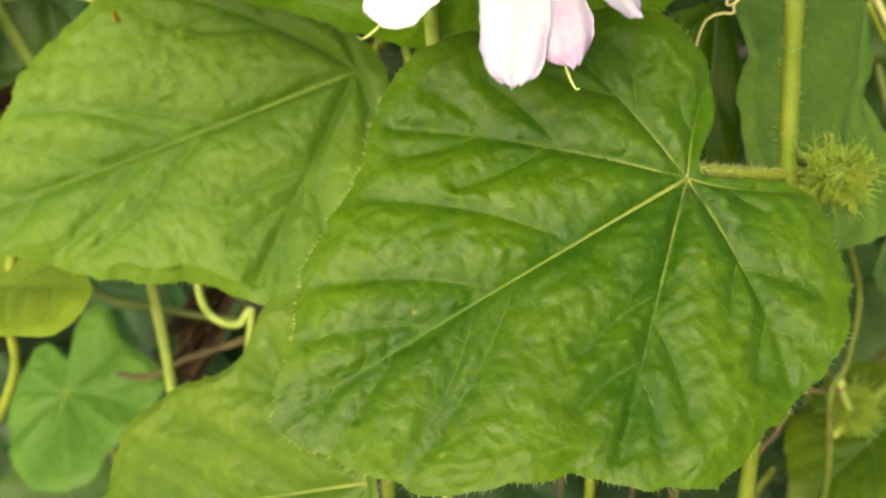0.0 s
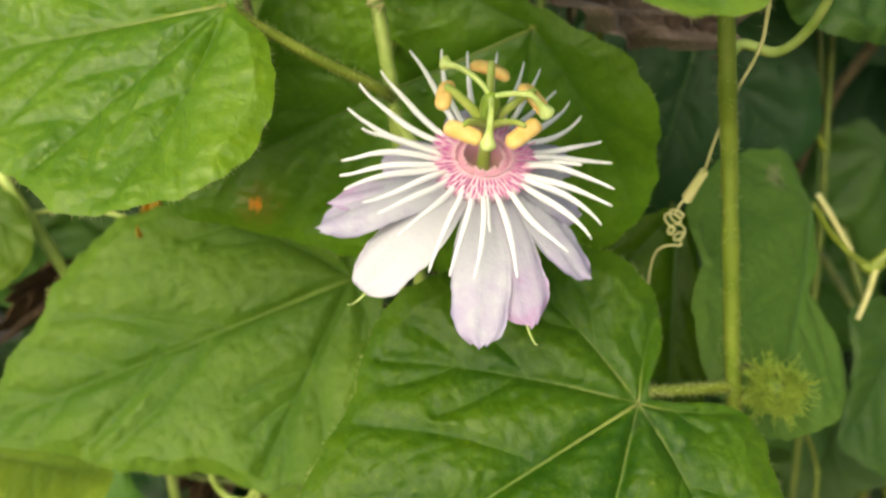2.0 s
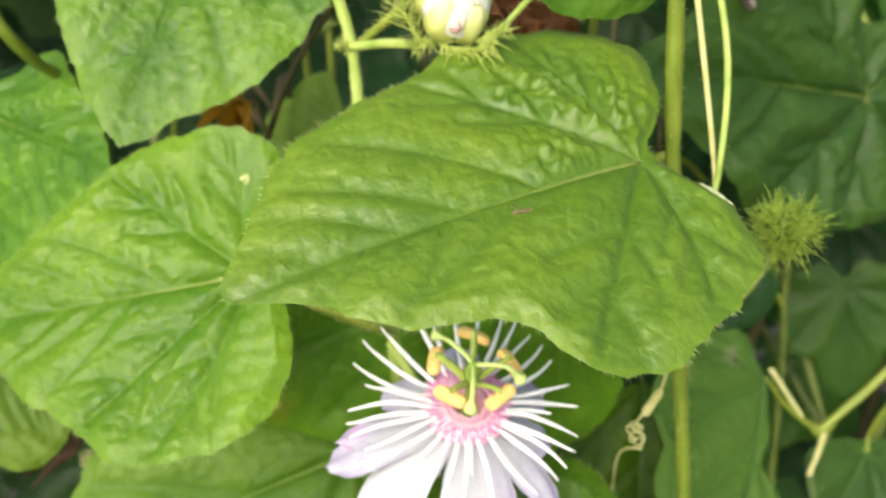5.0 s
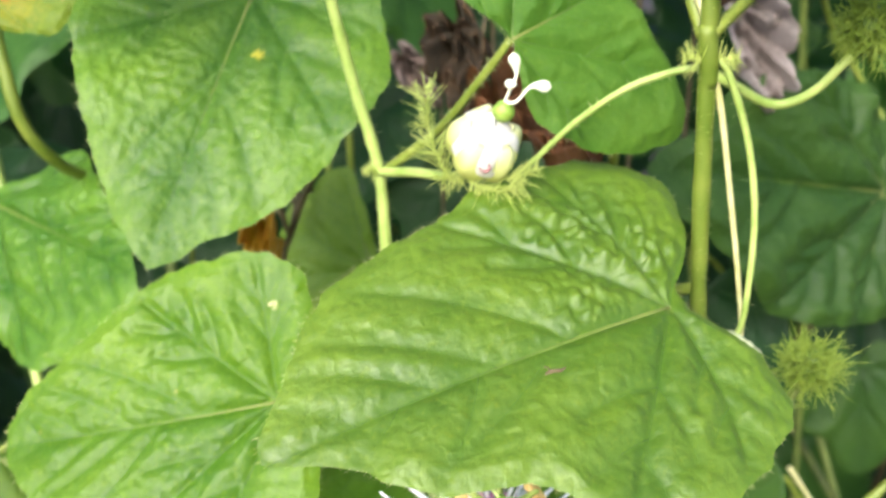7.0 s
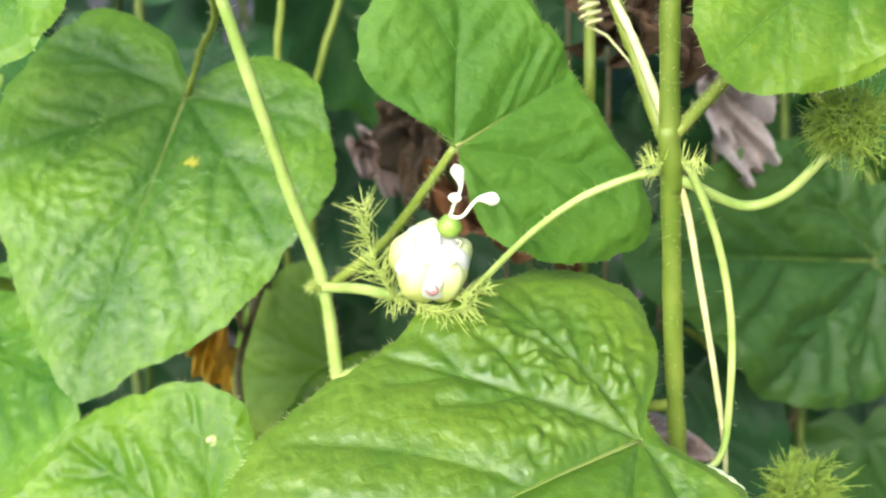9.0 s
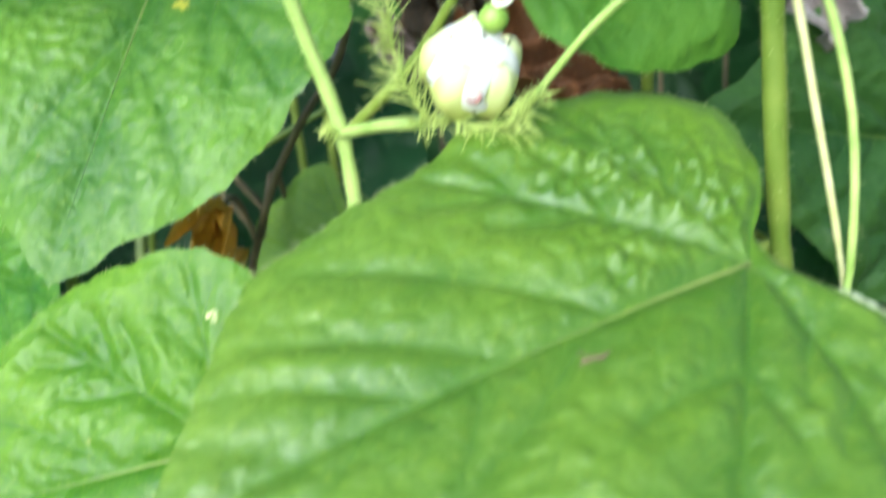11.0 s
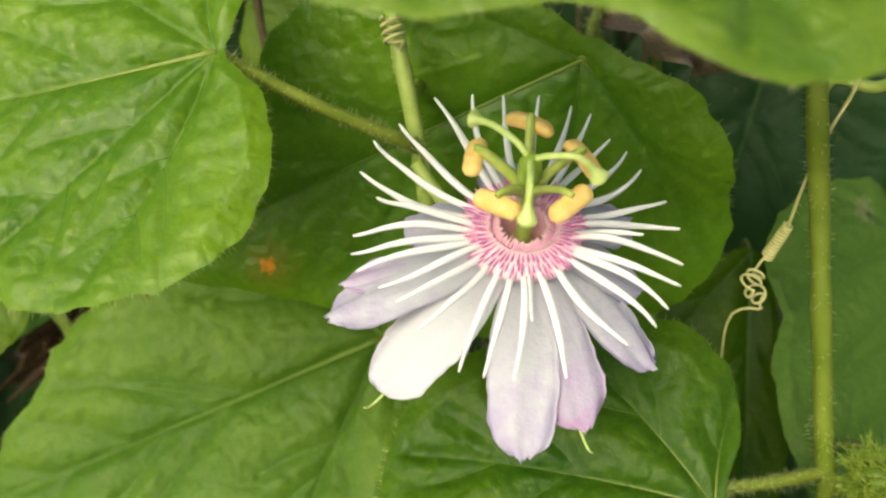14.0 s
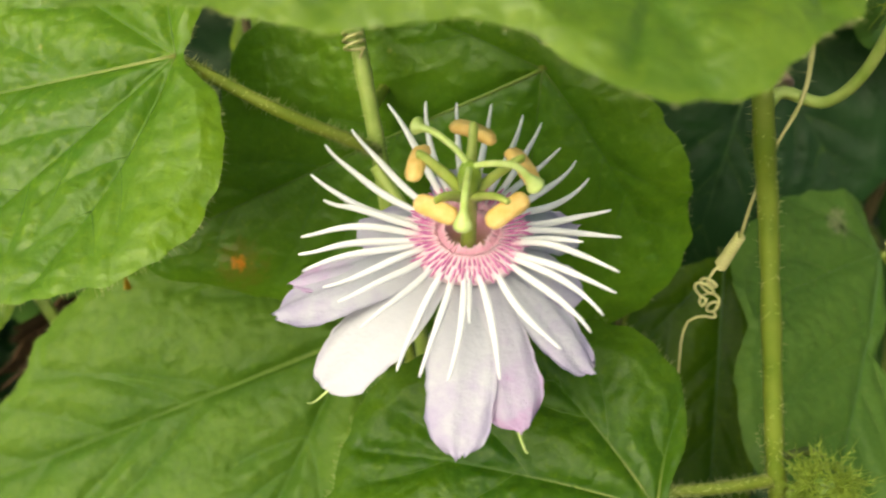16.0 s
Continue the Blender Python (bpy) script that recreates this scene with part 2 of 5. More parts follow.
MOSSY = soft_material("mossy_bract", (0.13, 0.22, 0.014), (0.27, 0.37, 0.045), 500, 0.55, 0.2)
BRACT = soft_material("bract", (0.38, 0.50, 0.09), (0.60, 0.68, 0.20), 500, 0.5, 0.25)
FRUIT = soft_material("green_skin", (0.06, 0.12, 0.008), (0.12, 0.19, 0.02), 300, 0.55, sss=0.15)
ANTHER = soft_material("anther_yellow", (0.70, 0.44, 0.12), (0.80, 0.58, 0.25), 900, 0.7, bump=0.0003, sss=0.1)
STAMEN = soft_material("stamen_green", (0.27, 0.36, 0.06), (0.40, 0.48, 0.13), 600, 0.4, sss=0.15)
STYLE = soft_material("style_green", (0.42, 0.55, 0.15), (0.56, 0.68, 0.28), 700, 0.35, sss=0.15)
STIGMA = soft_material("stigma_cream", (0.78, 0.78, 0.55), (0.90, 0.90, 0.75), 700, 0.4, sss=0.2)
OVARY = soft_material("ovary_green", (0.16, 0.27, 0.03), (0.27, 0.38, 0.06), 700, 0.35, sss=0.1)
WHITE_PETAL = banded_material("petal_white", ((0.0, (0.54, 0.555, 0.62)), (0.6, (0.57, 0.58, 0.66)), (1.0, (0.56, 0.55, 0.65))), 420, 0.6, 0.25, spread=0.3, relief=0.0003)
LILAC_PETAL = banded_material("petal_lilac", ((0.0, (0.51, 0.525, 0.60)), (0.45, (0.50, 0.51, 0.60)), (0.72, (0.45, 0.435, 0.57)), (1.0, (0.41, 0.37, 0.55))), 420, 0.6, 0.25, spread=0.38, relief=0.0005)
PINK_PETAL = banded_material("petal_pink", ((0.0, (0.51, 0.52, 0.60)), (0.45, (0.48, 0.47, 0.59)), (0.8, (0.46, 0.39, 0.58)), (1.0, (0.46, 0.32, 0.54))), 420, 0.6, 0.25, spread=0.3, relief=0.0005)
BUD_WHITE = soft_material("bud_white", (0.60, 0.60, 0.55), (0.70, 0.69, 0.64), 300, 0.55, 0.2, (0.8, 0.8, 0.7), 0.0003)
FILAMENT = banded_material("corona_thread", ((0.0, (0.70, 0.26, 0.50)), (0.05, (0.76, 0.42, 0.62)), (0.13, (0.84, 0.78, 0.83)), (0.20, (0.80, 0.81, 0.86)), (1.0, (0.80, 0.82, 0.87))), 900, 0.5, 0.18)
SHORT = banded_material("corona_stub", ((0.0, (0.82, 0.58, 0.70)), (0.25, (0.72, 0.32, 0.53)), (0.55, (0.58, 0.18, 0.43)), (0.85, (0.52, 0.12, 0.38)), (1.0, (0.68, 0.36, 0.56))), 900, 0.5, 0.1)
FRINGE = banded_material("corona_fringe", ((0.0, (0.70, 0.34, 0.48)), (0.6, (0.76, 0.40, 0.54)), (1.0, (0.84, 0.60, 0.68))), 900, 0.5, 0.15)
CUP = banded_material("flower_cup", ((0.0, (0.42, 0.34, 0.14)), (0.30, (0.55, 0.34, 0.28)), (0.62, (0.70, 0.36, 0.48)), (0.78, (0.78, 0.46, 0.60)), (1.0, (0.82, 0.68, 0.76))), 900, 0.5, 0.1)
PINK_BROWN = soft_material("withered_pink", (0.22, 0.10, 0.09), (0.42, 0.24, 0.22), 900, 0.7)
SOIL = soft_material("soil", (0.012, 0.009, 0.006), (0.040, 0.029, 0.020), 9, 0.9, bump=0.01)


# ---- building blocks ----
def mesh_of(name, v, f, mat, along=None):
    me = bpy.data.meshes.new(name)
    me.from_pydata([tuple(map(float, p)) for p in v], [], [tuple(map(int, q)) for q in f])
    me.polygons.foreach_set("use_smooth", [True] * len(me.polygons))
    me.materials.append(mat)
    if along is not None:
        me.attributes.new("along", "FLOAT", "POINT").data.foreach_set("value", np.asarray(along, np.float32))
    me.update()
    return me


def thing(name, at, label, category, group="", kind=""):
    e = new(name)
    e.empty_display_size = 0.01
    e.matrix_basis = Matrix.Translation(at)
    return tagged(e, label, category, group, kind)


def under(ob, parent, m=None, label=""):
    """Hang ob under a parent; m is its pose in the world."""
    ob.parent = parent
    if m is not None:
        ob.matrix_parent_inverse = parent.matrix_basis.inverted()
        ob.matrix_basis = m
    return tagged(ob, label)


def part(name, shape, mat, parent, label="", m=Matrix(), along=None):
    """A mesh of its own under a thing; shape: points and faces in the world, or in the pose m."""
    return under(new(name, mesh_of(name, *shape, mat, along)), parent, m, label)


def piece(name, shape, mat, parent, label="", along=None):
    """A mesh under a part, in the part's own space."""
    ob = new(name, mesh_of(name, *shape, mat, along))
    ob.parent = parent
    return tagged(ob, label)


def glide(points, count):
    """A smooth line through the points."""
    p = np.array(points, float)
    if len(p) == 2:
        return p[0] + np.linspace(0, 1, count)[:, None] * (p[1] - p[0])
    q = np.vstack([2 * p[0] - p[1], p, 2 * p[-1] - p[-2]])
    s = np.linspace(0, len(p) - 1 - 1e-9, count)
    i, t = s.astype(int), (s % 1)[:, None]
    a, b, c, d = q[i], q[i + 1], q[i + 2], q[i + 3]
    return 0.5 * (2 * b + (c - a) * t + (2 * a - 5 * b + 4 * c - d) * t ** 2 + (3 * b - a - 3 * c + d) * t ** 3)


def tube(line, radius, sides=8, flat=1.0):
    """A closed tube along a line; radius: one number or one for each point."""
    p = np.asarray(line, float)
    n = len(p)
    r = np.broadcast_to(np.asarray(radius, float), (n,))
    d = np.gradient(p, axis=0)
    d /= np.linalg.norm(d, axis=1)[:, None] + 1e-12
    up = np.array((0.31, -0.85, 0.42)) if abs(d[0] @ np.array((0.31, -0.85, 0.42))) < 0.95 else np.array((1.0, 0, 0))
    v, a = [], np.linspace(0, 2 * np.pi, sides, endpoint=False)
    x = np.cross(d[0], up)
    for i in range(n):
        x = x - d[i] * (x @ d[i])
        x /= np.linalg.norm(x) + 1e-12
        y = np.cross(d[i], x)
        v.append(p[i] + r[i] * (np.cos(a)[:, None] * x + flat * np.sin(a)[:, None] * y))
    v = np.vstack(v)
    f = [(i * sides + j, i * sides + (j + 1) % sides, (i + 1) * sides + (j + 1) % sides, (i + 1) * sides + j) for i in range(n - 1) for j in range(sides)]
    f += [tuple(range(sides))[::-1], tuple(range((n - 1) * sides, n * sides))]
    return v, f


def joined(shapes):
    v, f, k = [], [], 0
    for a, b in shapes:
        v.append(np.asarray(a, float).reshape(-1, 3))
        f += [tuple(i + k for i in q) for q in b]
        k += len(a)
    return np.vstack(v), f


def spikes(line, radius, count, length, rng, spread=1.0, thick=0.00005):
    """Fine hairs standing off a line of the given radius."""
    p = glide(line, 60)
    out_v, out_f = [], []
    for k in range(count):
        i = rng.integers(1, 58)
        d = p[i + 1] - p[i - 1]
        d /= np.linalg.norm(d)
        s = rng.normal(size=3)
        s -= d * (s @ d)
        s /= np.linalg.norm(s)
        b = p[i] + d * rng.uniform(-0.5, 0.5) * np.linalg.norm(p[1] - p[0]) + s * radius * 0.9
        side = np.cross(s, d) * thick
        tip = b + s * length * rng.uniform(0.5, 1.1) + d * rng.normal() * length * 0.25 * spread
        o = 4 * k
        out_v += [b - side, b + side, b + d * thick * 1.7, tip]
        out_f += [(o, o + 1, o + 3), (o + 1, o + 2, o + 3), (o + 2, o, o + 3)]
    return np.array(out_v), out_f


def stem(name, parent, points, radius, mat, label="", hairs=0, sides=10, count=40, hair_length=0.0011, seed=1):
    line = glide(points, count)
    wob = np.random.default_rng(seed)
    r = np.interp(np.linspace(0, 1, count), np.linspace(0, 1, np.size(radius)), np.atleast_1d(radius)) * (1 + 0.05 * wob.normal(size=count))
    ob = part(name, tube(line, r, sides), mat, parent, label)
    if hairs:
        tagged(piece("hair_fringe", spikes(points, float(np.mean(r)), hairs, hair_length, wob), HAIR, ob, "short pale hairs"), kind="stuff")
    return ob


# ---- leaf ----
class Blade:
    """Leaf outline round its middle c by 24 radii (mm); the stalk joins at the origin, the tip lies along +x."""

    def __init__(self, c, r, k, seed, rings, around, pillow, wave, quilt=0.7, point=(0, 0), crinkle=(), mains=None):
        self.rng = np.random.default_rng(seed)
        self.seed, self.k, self.pillow, self.wave, self.quilt, self.crinkle = seed, k, pillow, wave, quilt, crinkle
        self.mains = mains or ((0, 0), (44, 0), (-50, 5), (90, -12), (-92, 8), (134, 10), (-132, -8))
        self.c = np.array(c) / 1000
        a = np.linspace(0, 2 * np.pi, around, endpoint=False)
        self.a = a
        turn = (a - radians(point[0]) + np.pi) % (2 * np.pi) - np.pi
        self.rim = self.radius(a, np.array(r) / 1000) * (1 + point[1] * np.exp(-np.abs(turn) / radians(5)))
        s = np.linspace(0, 1, rings + 1)[1:] ** 0.85
        x = self.c[0] + s[:, None] * (self.rim * np.cos(a))
        y = self.c[1] + s[:, None] * (self.rim * np.sin(a))
        self.edge = np.c_[x[-1], y[-1]]
        self.make_veins()
        px, py = np.r_[self.c[0], x.ravel()], np.r_[self.c[1], y.ravel()]
        ss, aa = np.r_[0, np.repeat(s, around)], np.r_[0, np.tile(a, rings)]
        self.v = np.c_[px, py, self.height(px, py, ss, aa)]
        # darker creases and paler blister tops paint shade and light into the tint
        far = (1 - np.exp(-(self.d1 / 0.0045) ** 1.5)) * (1 - 0.75 * np.exp(-(self.d2 / 0.0014) ** 1.5))
        self.tint = np.clip(0.85 * far + 0.16 * self.blister + 0.48 * ss ** 2.2 - 0.22, 0, 1)
        n = around
        self.f = [(0, 1 + j, 1 + (j + 1) % n) for j in range(n)]
        self.f += [(1 + i * n + j, 1 + (i + 1) * n + j, 1 + (i + 1) * n + (j + 1) % n, 1 + i * n + (j + 1) % n) for i in range(rings - 1) for j in range(n)]

    def radius(self, a, r):
        n = len(r)
        s = a / (2 * np.pi) * n
        i, t = s.astype(int) % n, s % 1
        p = [r[(i + q) % n] for q in (-1, 0, 1, 2)]
        out = 0.5 * (2 * p[1] + (p[2] - p[0]) * t + (2 * p[0] - 5 * p[1] + 4 * p[2] - p[3]) * t ** 2 + (3 * p[1] - p[0] - 3 * p[2] + p[3]) * t ** 3)
        ph = self.rng.uniform(0, 6.28, 4)
        return out * (1 + 0.006 * np.sin(31 * a + ph[0]) + 0.006 * np.sin(19 * a + ph[1]) + 0.004 * np.sin(53 * a + ph[2]))

    def reach(self, o, ang):
        """Distance from o to the rim in a direction."""
        d = np.array((np.cos(ang), np.sin(ang)))
        e0, e1 = self.edge - o, np.roll(self.edge, -1, 0) - o
        ex = e1 - e0
        det = d[0] * -ex[:, 1] + d[1] * ex[:, 0]
        det[np.abs(det) < 1e-12] = 1e-12
        t = (-e0[:, 0] * ex[:, 1] + e0[:, 1] * ex[:, 0]) / det
        u = (d[0] * e0[:, 1] - d[1] * e0[:, 0]) / det
        ok = (t > 0.001) & (u >= 0) & (u <= 1)
        return float(t[ok].max()) if ok.any() else 0.004

    def make_veins(self):
        g = self.rng
        self.main, self.small = [], []
        o = np.zeros(2)
        for ang, bend in self.mains:
            ang += g.normal() * 2.5 if ang else 0
            end = self.reach(o, radians(ang + bend)) * (1.0 if not ang else 0.93)
            t = np.linspace(0, 1, 22)
            q = np.radians(ang + bend * t)
            line = np.c_[np.cos(q), np.sin(q)] * (t * end)[:, None]
            if end > 0.006:
                self.main.append(line)
        for k, line in enumerate(self.main):
            full = np.linalg.norm(line[-1])
            for q, s in enumerate((0.33, 0.51, 0.68, 0.84) if not k else (0.45, 0.70)):
                for side in (1, -1):
                    if k and side * np.sign(line[-1][1] + 1e-9) < 0 and s < 0.4:
                        continue
                    s2 = s + g.normal() * 0.025 + (0.05 if side > 0 else 0)
                    i = min(20, max(1, int(s2 * 21)))
                    d = line[i + 1] - line[i - 1]
                    a0 = math.atan2(d[1], d[0]) + side * radians(44 + g.normal() * 6)
                    end = min(self.reach(line[i], a0 - side * 0.2) * 0.9, full * (0.66 - 0.40 * s) * (1 if not k else 0.72))
                    if end < 0.0045:
                        continue
                    t = np.linspace(0, 1, 12)
                    w = a0 - side * 0.38 * t
                    step = np.c_[np.cos(w), np.sin(w)] * end / 11
                    self.small.append(np.vstack([line[i], line[i] + np.cumsum(step[:-1], 0)]))

    def off(self, px, py, lines):
        best = np.full(len(px), 1.0)
        for line in lines:
            for p, q in zip(line[:-1], line[1:]):
                d = q - p
                t = np.clip(((px - p[0]) * d[0] + (py - p[1]) * d[1]) / (d @ d + 1e-12), 0, 1)
                best = np.minimum(best, np.hypot(px - p[0] - t * d[0], py - p[1] - t * d[1]))
        return best

    def bend(self, x, y):
        k = self.k
        return np.clip(k[0] * x * x + k[1] * x * y + k[2] * y * y, -0.012, 0.012)

    def height(self, x, y, s, a):
        w = self.bend(x, y)
        d1, d2 = self.off(x, y, self.main), self.off(x, y, self.small)
        self.d1, self.d2 = d1, d2
        inside = np.clip((1 - s) * 9, 0, 1)
        d = np.minimum(d1, d2)
        near = 1 - np.exp(-d1 / 0.0011)
        crease = 1 - np.exp(-d2 / 0.0013)
        w = w + self.pillow * (0.5 * near + 0.8 * (1 - np.exp(-(d1 / 0.0065) ** 2)) + self.quilt * near * (0.6 * crease + 0.65 * (1 - np.exp(-(d2 / 0.0036) ** 2)))) * (0.3 + 0.7 * inside)
        warp = np.array([noise.noise((p * 90, q * 90, self.seed)) for p, q in zip(x, y)])
        fold = np.array([noise.noise((p * 240, q * 240, self.seed + 9)) for p, q in zip(x, y)])
        wx, wy = x + 0.0016 * warp + 0.0007 * fold, y - 0.0014 * warp + 0.0007 * fold
        cells = self.domes(wx, wy * 1.2, 0.0040, self.seed)
        fine = self.domes(wx * 1.15, wy, 0.0021, self.seed + 1)
        quiet = (1 - np.exp(-(d / 0.0013) ** 2)) * (0.4 + 0.6 * inside)
        w = w + self.pillow * (0.40 * cells + 0.08 * fine + 0.4 * warp) * quiet
        for cx, cy, reach, high in self.crinkle:
            here = np.exp(-((x - cx / 1000) ** 2 + (y - cy / 1000) ** 2) / (reach / 1000) ** 2)
            w = w + high / 1000 * here * (1 - np.exp(-(d / 0.0010) ** 2)) * (self.domes(wx, wy, 0.0027, self.seed + 2) + 0.45 * fine - 0.9 * np.abs(fold))
        self.blister = cells
        ph = np.random.default_rng(self.seed + 77).uniform(0, 6.28, 3)
        return w + self.wave * s ** 4 * (np.sin(5 * a + ph[0]) + 0.7 * np.sin(8 * a + ph[1]) + 0.5 * np.sin(13 * a + ph[2]))

    def domes(self, x, y, cell, seed):
        """Blisters between the finest veins: 1 on top of a cell, falling to its border."""
        g = np.random.default_rng(seed)
        jit = g.uniform(0.12, 0.88, (64, 64, 2))
        cx, cy = np.floor(x / cell).astype(int), np.floor(y / cell).astype(int)
        best = np.full(len(x), 9.0)
        for i in (-1, 0, 1):
            for j in (-1, 0, 1):
                q = jit[(cx + i) % 64, (cy + j) % 64]
                d = np.hypot(x / cell - cx - i - q[:, 0], y / cell - cy - j - q[:, 1])
                best = np.minimum(best, d)
        return np.exp(-(best / 0.46) ** 2)

    def lift(self, line, up=0.0):
        """The line laid on the blade's own surface."""
        z = []
        for p in line:
            q = np.argpartition((self.v[:, 0] - p[0]) ** 2 + (self.v[:, 1] - p[1]) ** 2, 4)[:4]
            z.append(self.v[q, 2].mean())
        z = np.array(z)
        z[1:-1] = 0.25 * z[:-2] + 0.5 * z[1:-1] + 0.25 * z[2:]
        return np.c_[line, z + up]


def leaf(parent, name, at, toward, facing, bend, middle, radii, mat, label, seed, stalk=(), stalk_radius=0.0009, stalk_mat=None,
         rings=56, around=168, pillow=0.0008, wave=0.0006, vein_mat=None, veinlet_mat=None, hairs=0, veins=True, blots=(), quilt=0.7, curled=(), point=(0, 0), crinkle=(), mains=None, trails=()):
    u, w = Vector(toward).normalized(), Vector(facing).normalized()
    w = (w - u * u.dot(w)).normalized()
    m = Matrix((u, w.cross(u), w)).transposed().to_4x4()
    m.translation = at
    light = mat in (FRESH, MIDDLE, DULL, MOTTLED, SHEEN, SOFT)
    if blots:
        name_, *rest = mat
        mat = leaf_material(name_ + "_spotted", *rest, blots=[(m.inverted() @ Vector(p), r, c) for p, r, c in blots])
    else:
        mat = LEAF[mat[0]]
    b = Blade(middle, radii, bend, seed, rings, around, pillow, wave, quilt, point, crinkle, mains)
    ob = part("leaf", (b.v, b.f), mat, parent, label, m, b.tint)
    vein_mat = vein_mat or VEIN
    if veins:
        for k, line in enumerate(b.main):
            t = np.linspace(0, 1, len(line))
            r = (0.00034 if not k else 0.00014 if light else 0.00018) * (0.12 + 0.88 * (1 - t) ** 1.5)
            piece("midrib" if not k else "side_vein", tube(b.lift(line, -0.00002), r, 6), VEIN_FADE if k and light else vein_mat, ob, along=np.repeat(t, 6))
        if b.small:
            shapes = [tube(b.lift(q, -0.00001), 0.00008 * np.linspace(1, 0.2, len(q)), 4) for q in b.small]
            tagged(piece("veinlet", joined(shapes), veinlet_mat or (VEIN_SOFT if light else VEIN_DEEP), ob), kind="stuff")
    for x, y, steps, k in trails:
        g = np.random.default_rng(seed * 10 + k)
        turn = np.cumsum(np.cumsum(g.normal(size=steps) * 0.32) * 0.55 + g.normal(size=steps) * 0.35) + g.uniform(0, 6.28)
        walk_ = np.array((x, y)) / 1000 + np.cumsum(np.c_[np.cos(turn), np.sin(turn)] * 0.00042, 0)
        piece("mine_trail", tube(b.lift(walk_, -0.00001), 0.00009, 5, 0.6), TRAIL, ob, "pale winding leaf-miner trail")
    if curled:
        pick = [i for i, q in enumerate(np.degrees(b.a)) if curled[0] <= q <= curled[1]]
        line = np.c_[b.edge, b.v[-around:, 2]][pick] + np.array((0, 0, 0.0003))
        piece("curled_margin", tube(glide(line[::3], 40), 0.00032 * np.sin(np.linspace(0.25, 2.9, 40)) * (1 + 0.3 * np.sin(np.linspace(0, 23, 40))), 9, 0.7), FELT, ob, "pale curled leaf margin")
    if hairs:
        rim = np.c_[b.edge, b.v[-around:, 2]]
        g, hv, hf = np.random.default_rng(seed + 5), [], []
        for k in range(hairs):
            i = g.integers(0, around)
            p, q = rim[i], rim[(i + 1) % around]
            p = p + (q - p) * g.uniform()
            o = p - np.array((*b.c, p[2]))
            o /= np.linalg.norm(o)
            tip = p + o * g.uniform(0.0004, 0.0011) + g.normal(size=3) * 0.00018
            e = (q - rim[i]) / (np.linalg.norm(q - rim[i]) + 1e-9) * 0.00004
            n0 = len(hv)
            hv += [p - e, p + e, p + np.array((0, 0, 0.00006)), tip]
            hf += [(n0, n0 + 1, n0 + 3), (n0 + 1, n0 + 2, n0 + 3), (n0 + 2, n0, n0 + 3)]
        tagged(piece("hair_fringe", (np.array(hv), hf), HAIR, ob), kind="stuff")
    if stalk:
        inv = m.inverted()
        pts = [(0, 0, -0.0002)] + [tuple(inv @ Vector(p)) for p in stalk]
        line = glide(pts, 26)
        g = np.random.default_rng(seed + 3)
        pet = piece("petiole", tube(line, stalk_radius * np.linspace(0.85, 1.1, 26), 8), stalk_mat or STEM, ob)
        if hairs:
            hp = part("hair_fringe", spikes([tuple(m @ Vector(p)) for p in line[::5]], stalk_radius, int(440 * min(1, stalk_radius / 0.0009) ** 3), 0.0011, g), HAIR, ob)
            hp.matrix_parent_inverse, hp.matrix_basis = Matrix(), inv
            tagged(hp, kind="stuff")
    return ob


# ---- ground ----
gv, gf, gn = [], [], 40
for i in range(gn + 1):
    for j in range(gn + 1):
        x, y = (i / gn * 2 - 1), (j / gn * 2 - 1)
        x, y = math.copysign(abs(x) ** 3 * 400, x), math.copysign(abs(y) ** 3 * 400, y)
        h = 0.03 * noise.noise((x * 1.3, y * 1.3, 3)) if abs(x) < 20 and abs(y) < 20 else 0
        gv.append((x, y, h))
gf = [(i * (gn + 1) + j, (i + 1) * (gn + 1) + j, (i + 1) * (gn + 1) + j + 1, i * (gn + 1) + j + 1) for i in range(gn) for j in range(gn)]
tagged(new("ground", mesh_of("ground", gv, gf, SOIL)), "bare dark brown soil under the vines", "ground", kind="structure")

# ---- vines ----
main_vine = thing("passion_vine", (0.055, 0.19, 0), "climbing passion vine with one thick green stem", "vine", "vines")
bud_vine = thing("passion_vine", (-0.01, 0.23, 0), "climbing passion vine that bears the open flower", "vine", "vines")
left_vine = thing("passion_vine", (-0.09, 0.27, 0), "climbing passion vine with broad matt leaves", "vine", "vines")

stem("stem", main_vine, [(0.0285, 0.130, 1.17), (0.0295, 0.137, 1.105), (0.0299, 0.139, 1.0934), (0.0308, 0.1415, 1.0687), (0.0334, 0.147, 1.0297), (0.0369, 0.1505, 0.9987),
                                     (0.0390, 0.1535, 0.9857), (0.0424, 0.1535, 0.9496), (0.0437, 0.154, 0.935), (0.046, 0.160, 0.85), (0.05, 0.175, 0.6), (0.052, 0.185, 0.3), (0.055, 0.19, -0.03)],
                 [0.00120, 0.00138, 0.0014, 0.0014, 0.0019], STEM_OLIVE, "thick ribbed green stem with fine hairs", 1200, 12, 110, 0.0011, 3)
